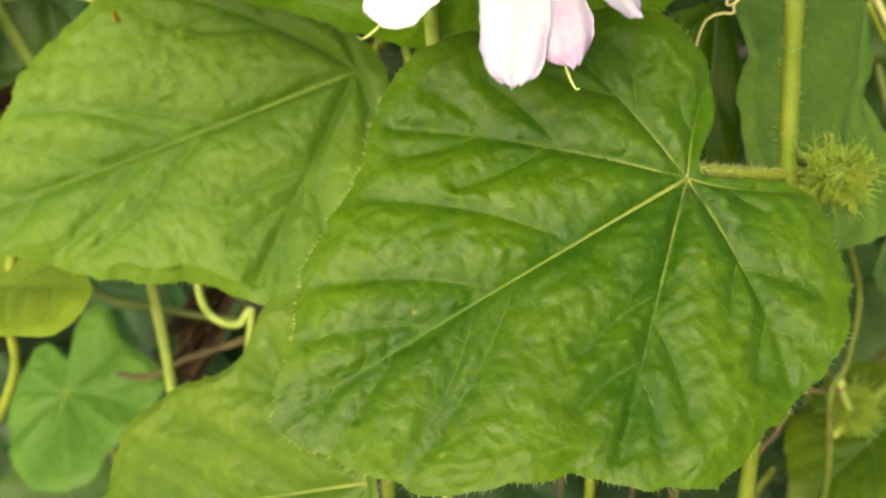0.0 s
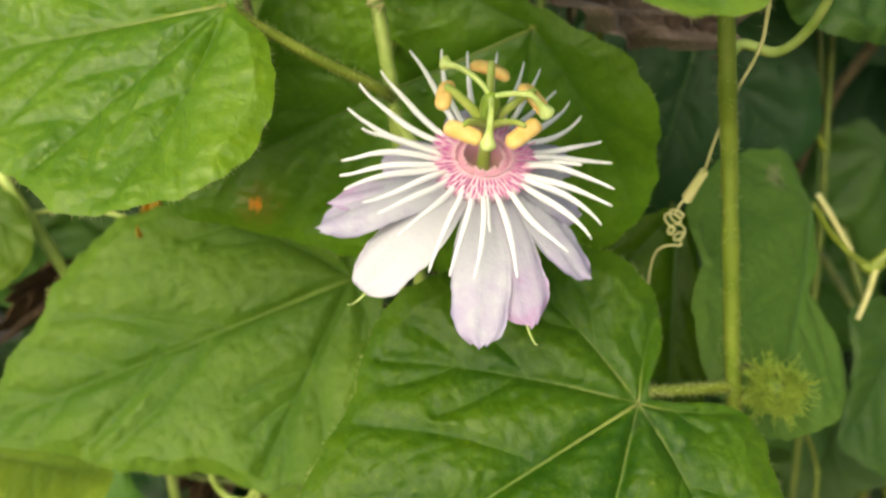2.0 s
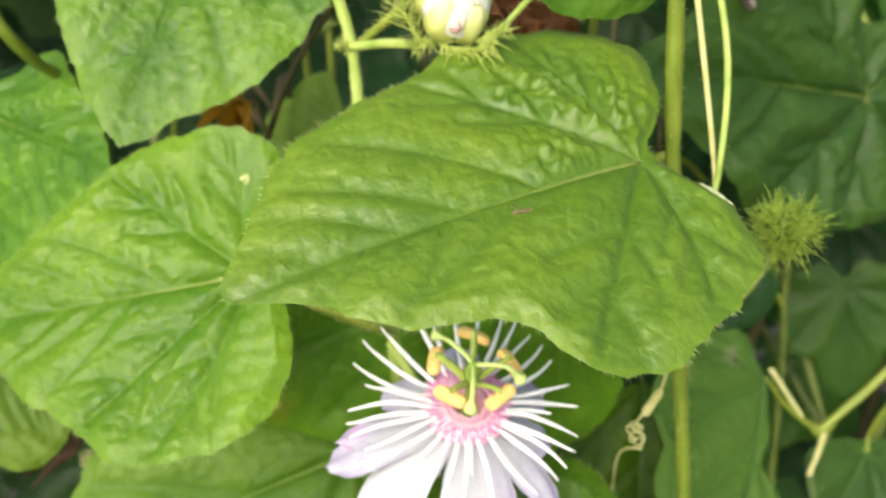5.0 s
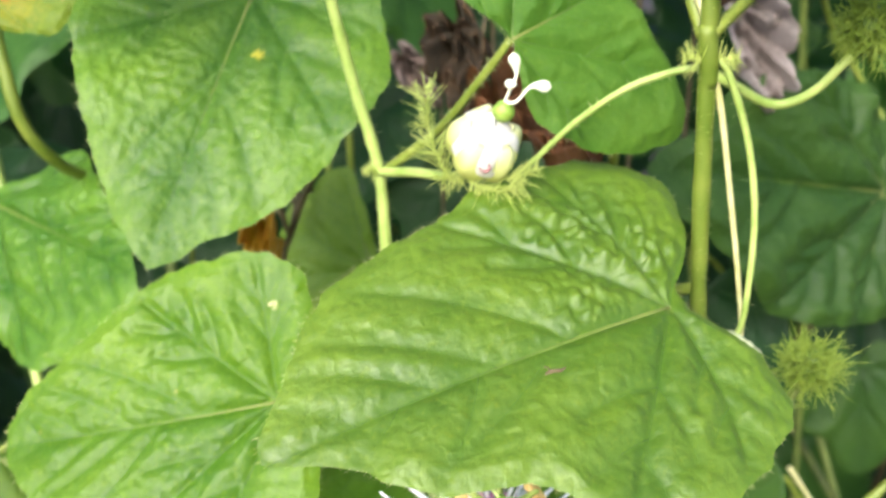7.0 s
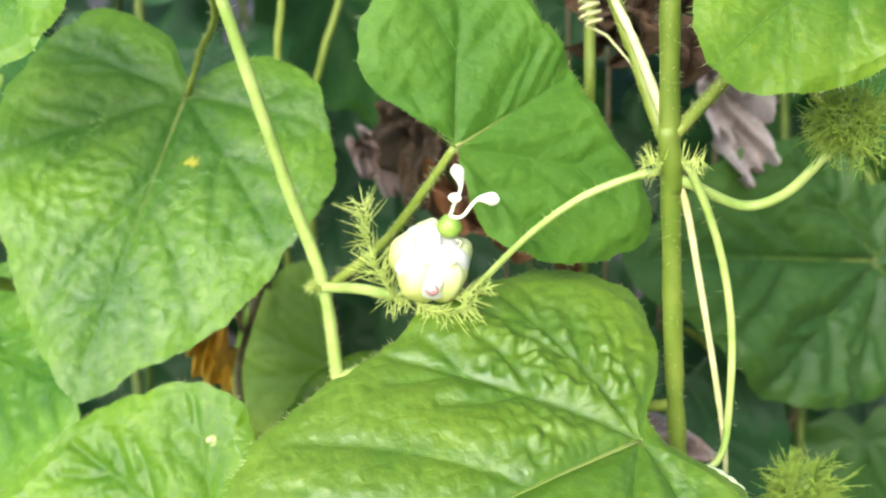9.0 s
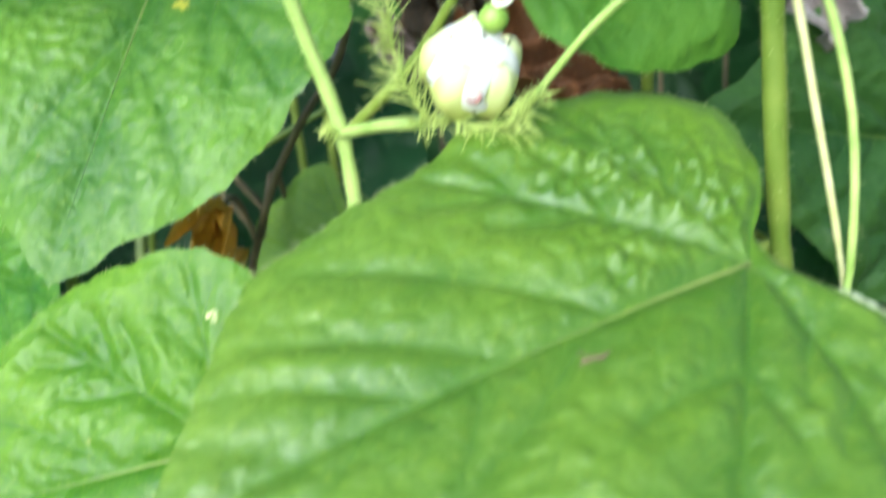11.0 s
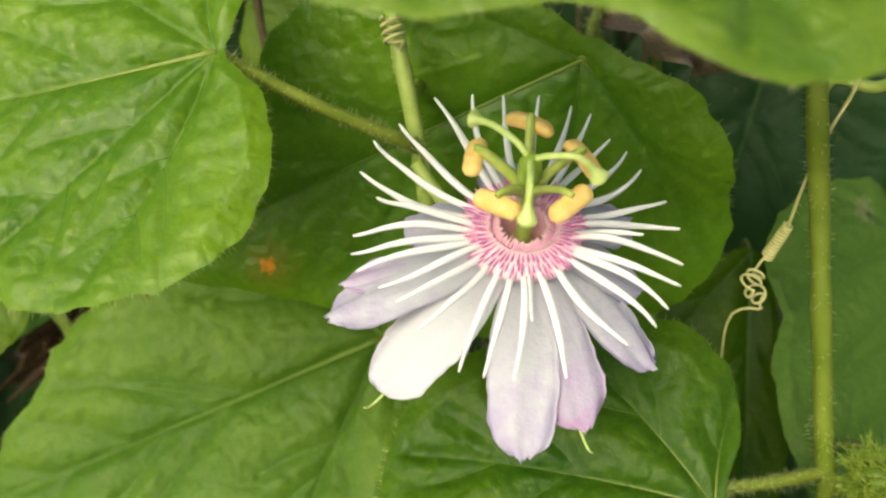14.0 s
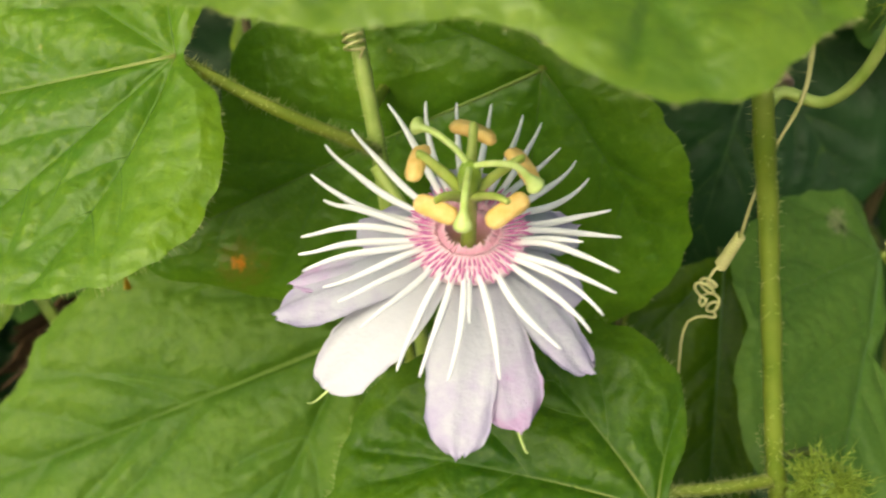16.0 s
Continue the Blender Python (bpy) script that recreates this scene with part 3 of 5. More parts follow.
stem("stem", bud_vine, [(-0.050, 0.150, 1.17), (-0.0312, 0.158, 1.0918), (-0.0244, 0.163, 1.0615), (-0.0204, 0.1648, 1.0457), (-0.0191, 0.165, 1.0287), (-0.0163, 0.1595, 1.0096),
                        (-0.0143, 0.158, 0.9962), (-0.0128, 0.160, 0.98), (-0.010, 0.176, 0.94), (-0.008, 0.20, 0.8), (-0.008, 0.22, 0.4), (-0.01, 0.23, -0.03)],
     [0.00085, 0.0011, 0.0012, 0.0012, 0.0014], STEM_PALE, "slender pale green stem", 700, 10, 100, 0.0011, 4)
stem("stem", left_vine, [(-0.135, 0.250, 1.15), (-0.1165, 0.232, 1.02), (-0.1069, 0.212, 0.9935), (-0.0985, 0.202, 0.9720), (-0.091, 0.20, 0.9577), (-0.0862, 0.20, 0.9473), (-0.080, 0.205, 0.93), (-0.074, 0.22, 0.86), (-0.08, 0.25, 0.5), (-0.09, 0.27, -0.03)],
     [0.0011, 0.0013, 0.0013, 0.0015], STEM_PALE, "slender pale green stem", 200, 10, 70, 0.0011, 5)

leaf(main_vine, 'leaf', (0.0237, 0.137, 0.9502), (-0.85, -0.417, -0.323), (0.077, -0.704, 0.706), (-1.58, 2.15, 0.18), (20.3, 0.2),
     [40.7, 38.3, 35.6, 31.2, 29.3, 32.2, 34.8, 33.9, 35.9, 38.0, 37.6, 35.2, 22.1, 32.1, 38.0, 38.1, 35.4, 34.3, 35.1, 33.4, 30.0, 30.4, 33.7, 36.4],
     MATURE, "glossy dark green three-lobed leaf with quilted surface", 100, [(0.0262, 0.1415, 0.95), (0.0334, 0.1465, 0.9475), (0.0425, 0.1535, 0.9445)], rings=96, around=300, hairs=420, pillow=0.0009, quilt=1.0, crinkle=((38, -8, 10, 0.12), (20, 14, 8, 0.2)), point=(0, 0.09))
leaf(left_vine, 'leaf', (-0.0247, 0.1893, 0.9505), (-0.927, -0.206, -0.313), (-0.005, -0.828, 0.561), (0.18, -0.67, 0.49), (32.5, 1.4),
     [45.7, 34.1, 29.6, 26.6, 25.2, 24.9, 30.1, 36.2, 35.1, 34.6, 35.2, 35.9, 37.4, 35.0, 33.4, 30.3, 30.0, 30.8, 30.2, 31.2, 31.2, 31.9, 32.8, 39.2],
     DULL, "broad matt green leaf lying under the flower", 101, [(-0.0225, 0.1915, 0.952), (-0.018, 0.186, 0.962), (-0.0128, 0.162, 0.976)], rings=96, around=300, mains=((0, 0), (43, 2), (-58, 13), (84, 0), (-100, 4), (-138, 0)), hairs=200, pillow=0.0011, quilt=1.0, vein_mat=VEIN_PALE)
leaf(bud_vine, 'leaf', (-0.0362, 0.1429, 1.0109), (-0.982, -0.071, -0.175), (-0.047, -0.805, 0.591), (-0.89, 2.21, 3.16), (17.2, 0.6),
     [30.2, 26.9, 25.9, 24.2, 25.0, 28.0, 28.1, 28.9, 29.3, 28.1, 25.8, 22.5, 18.3, 22.1, 29.0, 32.7, 31.1, 27.8, 26.2, 23.8, 23.1, 23.6, 25.9, 29.7],
     FRESH, "bright green bumpy leaf on a hairy stalk", 102, [(-0.0325, 0.146, 1.0074), (-0.0241, 0.1483, 1.002), (-0.0163, 0.153, 0.9969), (-0.014, 0.158, 0.994)], rings=96, around=300, blots=[((-0.0385, 0.1509, 1.0256), 0.0011, (0.75, 0.70, 0.35)), ((-0.052, 0.131, 0.9979), 0.0006, (0.65, 0.65, 0.35))], hairs=380, pillow=0.0008, wave=0.0004, quilt=0.8, mains=((0, -2), (33, 3), (-46, -2), (64, -9), (-90, -2), (-136, -6)), crinkle=((14, -14, 13, 0.26), (32, -6, 10, 0.15)))
leaf(main_vine, 'leaf', (0.0247, 0.128, 1.0338), (-0.859, -0.508, -0.063), (0.192, -0.434, 0.88), (-1.83, 0.06, -1.14), (19.0, -3.4),
     [40.8, 35.2, 32.7, 28.0, 26.3, 32.9, 35.7, 34.4, 34.6, 35.2, 30.7, 22.8, 23.0, 32.3, 40.7, 41.2, 35.5, 31.4, 27.0, 25.4, 26.6, 29.5, 33.3, 36.3],
     SHEEN, "large bright green leaf arching over the flower", 103, [(0.0280, 0.1345, 1.0290), (0.0335, 0.1390, 1.0225), (0.0385, 0.1402, 1.0245), (0.0394, 0.1395, 1.0330), (0.0396, 0.1405, 1.0449), (0.0376, 0.141, 1.0565), (0.0335, 0.1405, 1.0671), (0.0312, 0.1412, 1.069)], rings=96, around=300, hairs=420, pillow=0.0008, wave=0.0003, quilt=0.8, crinkle=((4, -17, 10, 1.7), (14, -4, 5, 0.5), (-4, -8, 6, 0.9)), curled=(149, 159), point=(4, 0.12), stalk_radius=0.00055, stalk_mat=STEM_PALE)
leaf(bud_vine, 'leaf', (0.0088, 0.1666, 1.0035), (-0.893, 0.187, -0.409), (-0.133, -0.979, -0.156), (1.99, 0.91, -1.2), (23.7, 10.0),
     [38.8, 30.6, 27.0, 26.3, 26.5, 28.6, 31.4, 35.1, 38.0, 40.4, 39.1, 38.5, 35.8, 30.8, 28.9, 29.8, 30.1, 30.1, 31.9, 35.7, 35.3, 34.0, 35.4, 48.9],
     MIDDLE, "dark green leaf behind the flower with an orange blotch", 104, [(0.0115, 0.1705, 1.01), (0.018, 0.166, 1.02), (0.0334, 0.1475, 1.03)], rings=96, around=300, blots=[((-0.0393, 0.1705, 0.9725), 0.0014, (0.80, 0.28, 0.03)), ((-0.0393, 0.1705, 0.9725), 0.0042, (0.17, 0.20, 0.02))], mains=((0, -1), (59, -4), (102, -8), (-58, 5), (-104, 6)), hairs=160, pillow=0.0006, quilt=0.5, vein_mat=VEIN_PALE)
leaf(bud_vine, 'leaf', (-0.0458, 0.192, 1.0738), (-0.249, -0.674, -0.696), (0.088, -0.731, 0.677), (-2.52, -1.34, 2.1), (17.5, -0.4),
     [38.0, 33.3, 30.9, 29.3, 28.1, 27.8, 30.0, 31.7, 31.6, 33.2, 32.7, 28.2, 20.6, 30.8, 36.8, 35.2, 32.4, 30.8, 28.8, 26.7, 26.1, 26.8, 29.3, 33.8],
     MOTTLED, "green mottled leaf hanging above", 105, [(-0.0413, 0.187, 1.0821), (-0.0353, 0.172, 1.0883), (-0.033, 0.1595, 1.096)], rings=70, around=210, blots=[((-0.0437, 0.1822, 1.0631), 0.0013, (0.45, 0.42, 0.03))], hairs=200, pillow=0.0007, quilt=0.5, mains=((0, -1), (45, 0), (-58, 3), (92, -4), (-104, 4)), trails=((22, 5, 34, 1), (28, 8, 40, 2), (27, 13, 30, 3), (14, -5, 26, 4), (17, -11, 30, 5), (10, -11, 24, 6), (11, -14, 22, 7), (19, 2, 26, 8)), crinkle=((20, -14, 12, 0.4), (34, 4, 9, 0.25), (6, -18, 8, 0.3)), stalk_radius=0.0006, point=(0, 0.06))
leaf(bud_vine, 'leaf', (0.0018, 0.1489, 1.0703), (0.782, 0.436, 0.446), (0.352, -0.899, 0.261), (0.31, -1.02, -1.78), (10.1, 0.1),
     [12.2, 12.7, 14.2, 17.5, 22.7, 26.8, 26.7, 24.9, 24.3, 21.8, 15.7, 11.3, 10.1, 11.4, 14.4, 18.7, 21.1, 24.1, 27.0, 29.6, 23.8, 16.3, 13.6, 12.4],
     SOFT, "green leaf behind the closed flower", 106, [(-0.0034, 0.153, 1.0627), (-0.01, 0.158, 1.0539), (-0.019, 0.1642, 1.0456)], rings=70, around=210, hairs=200, stalk_radius=0.00075, mains=((-7, 2), (-41, 0), (-83, -1), (58, -4), (109, 0)))
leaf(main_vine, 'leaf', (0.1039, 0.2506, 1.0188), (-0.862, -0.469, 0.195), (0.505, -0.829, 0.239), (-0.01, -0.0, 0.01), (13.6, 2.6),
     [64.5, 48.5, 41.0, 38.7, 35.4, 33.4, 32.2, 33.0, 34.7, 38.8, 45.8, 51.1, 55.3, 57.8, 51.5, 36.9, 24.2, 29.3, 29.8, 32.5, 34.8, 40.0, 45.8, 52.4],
     SHADED, "dark green shaded leaf behind the stem", 107, [(0.11, 0.262, 1.03), (0.09, 0.26, 1.06), (0.06, 0.2, 1.09), (0.03, 0.14, 1.095)], rings=60, around=180, pillow=0.0016, quilt=1.0, wave=0.0012)
leaf(main_vine, 'leaf', (0.0588, 0.1383, 1.1014), (-0.752, -0.423, -0.506), (0.163, -0.863, 0.478), (0.0, 0.0, -0.0), (15.7, 1.4),
     [21.1, 18.7, 16.0, 14.3, 13.3, 12.6, 12.6, 13.3, 15.3, 17.5, 19.2, 19.9, 18.5, 18.1, 16.1, 15.4, 14.3, 13.4, 13.6, 13.9, 14.3, 15.9, 18.0, 20.2],
     FRESH, "bright green flecked leaf above a spiny fruit", 108, [(0.055, 0.143, 1.105), (0.0456, 0.146, 1.0851), (0.038, 0.1445, 1.0781), (0.0312, 0.1405, 1.0725)], rings=70, around=210, hairs=220, pillow=0.0006, quilt=0.4, vein_mat=VEIN_PALE)
leaf(left_vine, 'leaf', (-0.0691, 0.1634, 1.1049), (0.226, -0.539, -0.811), (-0.042, -0.837, 0.545), (0.0, 0.0, -0.0), (11.0, -0.8),
     [15.2, 15.4, 16.2, 15.9, 16.1, 16.1, 14.6, 14.3, 14.2, 12.9, 12.5, 13.1, 14.4, 15.5, 16.3, 17.2, 15.7, 15.4, 15.0, 14.0, 14.1, 12.9, 12.5, 13.3],
     FRESH, "bright green leaf tip hanging from above", 109, [(-0.075, 0.17, 1.115), (-0.1, 0.20, 1.12), (-0.128, 0.243, 1.11)], rings=32, around=110, hairs=100)
leaf(left_vine, 'leaf', (-0.1011, 0.2, 1.0734), (0.98, -0.111, 0.165), (-0.175, -0.875, 0.452), (0.0, -0.0, 0.0), (9.4, -1.7),
     [11.3, 11.6, 10.1, 9.5, 8.7, 8.6, 9.0, 9.5, 10.5, 12.7, 11.5, 10.7, 10.6, 10.4, 11.0, 9.7, 8.8, 8.5, 8.9, 9.8, 11.9, 11.2, 10.8, 10.7],
     YELLOWING, "yellowing green leaf with an orange blotch", 110, [(-0.108, 0.21, 1.075), (-0.1235, 0.240, 1.07)], rings=32, around=110, blots=[((-0.0960, 0.1985, 1.0735), 0.0028, (0.36, 0.22, 0.02)), ((-0.0930, 0.1985, 1.0715), 0.0065, (0.24, 0.27, 0.02))])
leaf(left_vine, 'leaf', (-0.1145, 0.2227, 1.0225), (0.816, -0.56, -0.142), (-0.393, -0.718, 0.574), (-0.0, -0.0, 0.0), (23.9, -5.9),
     [30.0, 25.8, 22.6, 21.1, 20.0, 20.4, 22.4, 26.6, 25.4, 23.8, 24.6, 27.9, 30.6, 26.7, 24.9, 21.3, 19.8, 19.7, 21.1, 22.9, 25.8, 25.9, 27.9, 28.6],
     MOTTLED, "bumpy green leaf beside the arching leaf", 111, [(-0.116, 0.226, 1.028), (-0.1185, 0.2345, 1.033)], rings=70, around=210, pillow=0.0009, crinkle=((24, 0, 20, 0.6),))
leaf(main_vine, 'leaf', (0.0733, 0.2103, 0.9585), (-0.298, -0.803, -0.517), (0.503, -0.592, 0.63), (-0.91, 1.12, -0.19), (27.3, -8.7),
     [30.7, 31.5, 30.6, 29.5, 26.7, 22.7, 17.5, 12.5, 12.6, 15.4, 21.3, 29.5, 34.8, 31.5, 29.1, 26.3, 24.3, 22.2, 20.4, 15.9, 17.6, 20.6, 24.3, 27.7],
     BLUISH, "matt bluish green leaf with a small hole", 112, [(0.0785, 0.2125, 0.9510), (0.0838, 0.214, 0.9456), (0.0895, 0.216, 0.9415)], rings=70, around=210, blots=[((0.0645, 0.2083, 0.9642), 0.0011, (0.02, 0.012, 0.006)), ((0.0638, 0.2083, 0.9650), 0.0026, (0.20, 0.24, 0.10))], pillow=0.0007, stalk_radius=0.0007, vein_mat=VEIN_DIM)
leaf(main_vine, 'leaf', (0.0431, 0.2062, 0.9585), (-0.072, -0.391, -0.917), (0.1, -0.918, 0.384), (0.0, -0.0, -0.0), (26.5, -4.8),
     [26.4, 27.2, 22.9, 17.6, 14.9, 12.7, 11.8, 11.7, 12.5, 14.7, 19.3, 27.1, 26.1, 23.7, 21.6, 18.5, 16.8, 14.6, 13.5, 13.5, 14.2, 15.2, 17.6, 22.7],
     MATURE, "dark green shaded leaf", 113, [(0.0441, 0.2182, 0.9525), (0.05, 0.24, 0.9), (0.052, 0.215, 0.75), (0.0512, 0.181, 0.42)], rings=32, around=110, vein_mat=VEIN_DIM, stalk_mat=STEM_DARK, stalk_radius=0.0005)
leaf(left_vine, 'leaf', (-0.1226, 0.2211, 0.8922), (0.706, -0.642, 0.299), (-0.547, -0.226, 0.806), (-0.0, -0.0, -0.0), (32.7, -0.0),
     [36.0, 21.9, 15.7, 12.9, 11.6, 10.6, 10.4, 10.9, 12.4, 15.6, 23.2, 43.4, 32.3, 22.2, 16.4, 13.8, 11.9, 11.0, 10.9, 11.6, 13.5, 17.3, 23.8, 36.5],
     YELLOWING, "yellow-green leaf at the edge of the vine", 114, [(-0.118, 0.226, 0.9), (-0.085, 0.21, 0.93)], rings=32, around=110)
leaf(left_vine, 'leaf', (-0.0209, 0.1353, 0.901), (-0.896, 0.261, -0.359), (-0.439, -0.641, 0.63), (-0.0, -0.0, -0.0), (22.7, -6.6),
     [29.1, 32.3, 26.3, 23.0, 20.7, 19.9, 20.5, 21.0, 22.2, 25.1, 27.3, 25.5, 25.7, 24.8, 24.9, 25.7, 27.8, 27.1, 18.7, 16.3, 17.5, 20.3, 23.3, 26.6],
     DULL, "bright green leaf low on the vine", 115, [(-0.016, 0.15, 0.895), (-0.02, 0.19, 0.88), (-0.074, 0.22, 0.86)], rings=70, around=210, hairs=150, pillow=0.0010)
leaf(left_vine, 'leaf', (-0.1175, 0.2637, 0.8352), (-0.146, -0.791, -0.594), (-0.265, -0.547, 0.794), (0.0, -0.0, -0.0), (2.7, 5.2),
     [26.3, 26.1, 24.5, 21.5, 21.1, 22.5, 24.8, 27.7, 24.4, 21.9, 20.8, 21.9, 29.3, 28.9, 14.6, 25.2, 24.9, 23.7, 22.4, 22.6, 22.3, 23.6, 24.7, 26.5],
     BLUISH, "rounded dull green lobed leaf", 116, [(-0.115, 0.275, 0.83), (-0.078, 0.24, 0.7)], rings=32, around=110, pillow=0.0012, quilt=0.5, vein_mat=VEIN_PALE)
leaf(main_vine, 'leaf', (0.0993, 0.2147, 0.8626), (-0.754, -0.494, -0.433), (-0.23, -0.419, 0.878), (0.0, -0.0, 0.0), (14.8, 4.7),
     [22.8, 25.3, 24.0, 24.0, 25.7, 22.2, 20.7, 20.7, 22.1, 21.2, 21.5, 23.4, 23.3, 19.8, 24.7, 26.7, 23.4, 22.3, 21.2, 21.7, 21.4, 20.6, 21.3, 22.1],
     MATURE, "green leaf low beside the stem", 117, [(0.098, 0.215, 0.872), (0.0736, 0.192, 0.87)], rings=32, around=110, vein_mat=VEIN_DIM)
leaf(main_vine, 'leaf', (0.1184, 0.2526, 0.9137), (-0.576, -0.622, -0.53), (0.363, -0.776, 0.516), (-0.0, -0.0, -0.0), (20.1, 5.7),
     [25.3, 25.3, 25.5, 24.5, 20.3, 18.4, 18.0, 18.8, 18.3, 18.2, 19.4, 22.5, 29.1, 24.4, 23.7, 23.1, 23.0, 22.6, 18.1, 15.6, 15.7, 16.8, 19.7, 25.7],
     SHADED, "green leaf low on the vine", 118, [(0.12, 0.255, 0.92), (0.123, 0.245, 0.94), (0.120, 0.2245, 0.9635)], rings=32, around=110, vein_mat=VEIN_DIM)
leaf(left_vine, 'leaf', (-0.1111, 0.1959, 0.9713), (0.86, -0.238, -0.452), (0.167, -0.705, 0.689), (0.0, -0.0, 0.0), (15.4, -5.7),
     [13.8, 13.5, 12.9, 12.0, 11.6, 11.9, 11.1, 11.1, 11.8, 12.9, 15.4, 15.6, 13.3, 12.3, 12.2, 11.7, 11.2, 11.4, 12.6, 12.1, 12.4, 13.8, 14.1, 14.1],
     DULL, "green leaf beside the pale stem", 119, [(-0.105, 0.2, 0.975), (-0.0985, 0.201, 0.98)], rings=32, around=110)
leaf(bud_vine, 'leaf', (-0.0275, 0.2306, 1.0045), (-0.267, 0.37, 0.89), (-0.201, -0.925, 0.324), (0.0, 0.0, 0.0), (3.8, 11.2),
     [18.8, 17.1, 14.8, 14.0, 14.1, 15.3, 16.8, 18.8, 21.0, 18.9, 18.2, 18.9, 20.1, 18.9, 19.1, 17.8, 15.0, 13.8, 13.6, 14.4, 16.4, 19.5, 25.1, 22.6],
     YELLOWING, "yellowish green withering leaf", 120, [(-0.0275, 0.225, 1.0), (-0.014, 0.18, 0.95)], rings=32, around=110, pillow=0.0006)
leaf(bud_vine, 'leaf', (-0.0147, 0.196, 1.0093), (-0.979, 0.175, -0.102), (-0.199, -0.728, 0.656), (-0.0, 0.0, -0.0), (5.9, 0.2),
     [15.3, 13.7, 12.8, 12.2, 11.6, 11.8, 12.8, 12.5, 12.6, 13.6, 13.7, 10.9, 9.6, 14.7, 13.6, 13.4, 13.6, 12.6, 12.6, 11.5, 11.3, 12.0, 12.1, 13.0],
     MATURE, "green leaf behind the arching leaf", 121, [(-0.013, 0.19, 1.003), (-0.015, 0.16, 1.0)], rings=32, around=110, vein_mat=VEIN_DIM)

# this leaf's dark colour holds the shade behind the stem
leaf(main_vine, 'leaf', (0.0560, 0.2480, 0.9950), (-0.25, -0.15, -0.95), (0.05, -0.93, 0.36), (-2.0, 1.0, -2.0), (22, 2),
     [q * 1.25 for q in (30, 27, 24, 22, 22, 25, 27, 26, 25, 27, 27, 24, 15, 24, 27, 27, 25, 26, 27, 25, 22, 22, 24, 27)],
     DEEP_SHADE, "dark green leaf in the shade behind the stem", 122, [(0.0575, 0.2540, 1.002), (0.0700, 0.2600, 0.99), (0.0922, 0.2600, 0.9568)], rings=32, around=110, vein_mat=VEIN_DIM)

# swollen node with feathery stipules
part("node", tube(glide([(0.0300, 0.1403, 1.0735), (0.0308, 0.1412, 1.0687), (0.0313, 0.142, 1.064)], 9), np.array((1.25, 1.35, 1.45, 1.55, 1.62, 1.55, 1.5, 1.4, 1.25)) / 1000, 12), STEM_OLIVE, main_vine, "swollen green node")


def thorns(line, count, length, seed, thick=0.00013, lean=(0, 0, 0), forward=0.3, prong=0.5):
    """A feathery bract: a stalk along a line with straight pointed threads, some of which fork; lean draws the threads one way."""
    g = np.random.default_rng(seed)
    p = glide(line, 24)
    shapes = [tube(p, thick * 1.9 * np.linspace(1, 0.35, 24), 5)]
    for k in range(count):
        i = g.integers(1, 23)
        way = p[min(23, i + 1)] - p[i - 1]
        way /= np.linalg.norm(way)
        d = g.normal(size=3)
        d -= way * (d @ way)
        d = d / np.linalg.norm(d) + way * g.uniform(0, 2 * forward) + np.array(lean)
        d /= np.linalg.norm(d)
        ln = length * g.uniform(0.55, 1.15) * (1.1 - 0.45 * i / 23)
        t = np.linspace(0, 1, 6)[:, None]
        ray_ = p[i] + ln * (t * d + t ** 2 * g.normal(size=3) * 0.05)
        shapes.append(tube(ray_, thick * np.linspace(1, 0.12, 6), 4))
        for q in (1, 2, 3):
            if g.uniform() < prong:
                e = d + g.normal(size=3) * 0.55
                e /= np.linalg.norm(e)
                shapes.append(tube(ray_[q] + np.linspace(0, 1, 4)[:, None] * e * ln * g.uniform(0.2, 0.45), thick * np.array((0.7, 0.5, 0.35, 0.12)), 4))
    return joined(shapes)


for vine, a, b, size, seed in ((main_vine, (0.0298, 0.1405, 1.0685), (0.0268, 0.1392, 1.0688), 0.0034, 21), (main_vine, (0.0318, 0.1405, 1.0685), (0.0348, 0.1392, 1.0688), 0.0032, 22),
                               (bud_vine, (-0.0205, 0.1640, 1.0455), (-0.0228, 0.1625, 1.0460), 0.0020, 23)):
    part("stipule", thorns((a, b), 46, size, seed, 0.00011, forward=0.4, prong=0.15), BRACT, vine, "feathery green stipule")

# side shoots, leaf stalks out of sight of their leaves, and tendrils
stem("side_shoot", main_vine, [(0.0215, 0.152, 1.105), (0.0239, 0.15, 1.0919), (0.0273, 0.147, 1.0813), (0.0302, 0.143, 1.0715)], [0.0009, 0.0011], STEM, "green side shoot", 120)
stem("tendril", main_vine, [(0.0205, 0.151, 1.105), (0.0231, 0.149, 1.0928), (0.0265, 0.146, 1.0846), (0.0303, 0.1415, 1.0735)], [0.0005, 0.0007], TENDRIL, "pale straight tendril")
stem("side_shoot", main_vine, [(0.0305, 0.142, 1.0672), (0.0262, 0.1425, 1.0664), (0.0189, 0.143, 1.0636), (0.0115, 0.145, 1.0578), (0.0047, 0.149, 1.0499), (0.0003, 0.154, 1.0445), (-0.010, 0.160, 1.035), (-0.0191, 0.1645, 1.0295)],
     [0.0006, 0.0005, 0.0005], STEM_PALE, "pale green leaf stalk", 140)
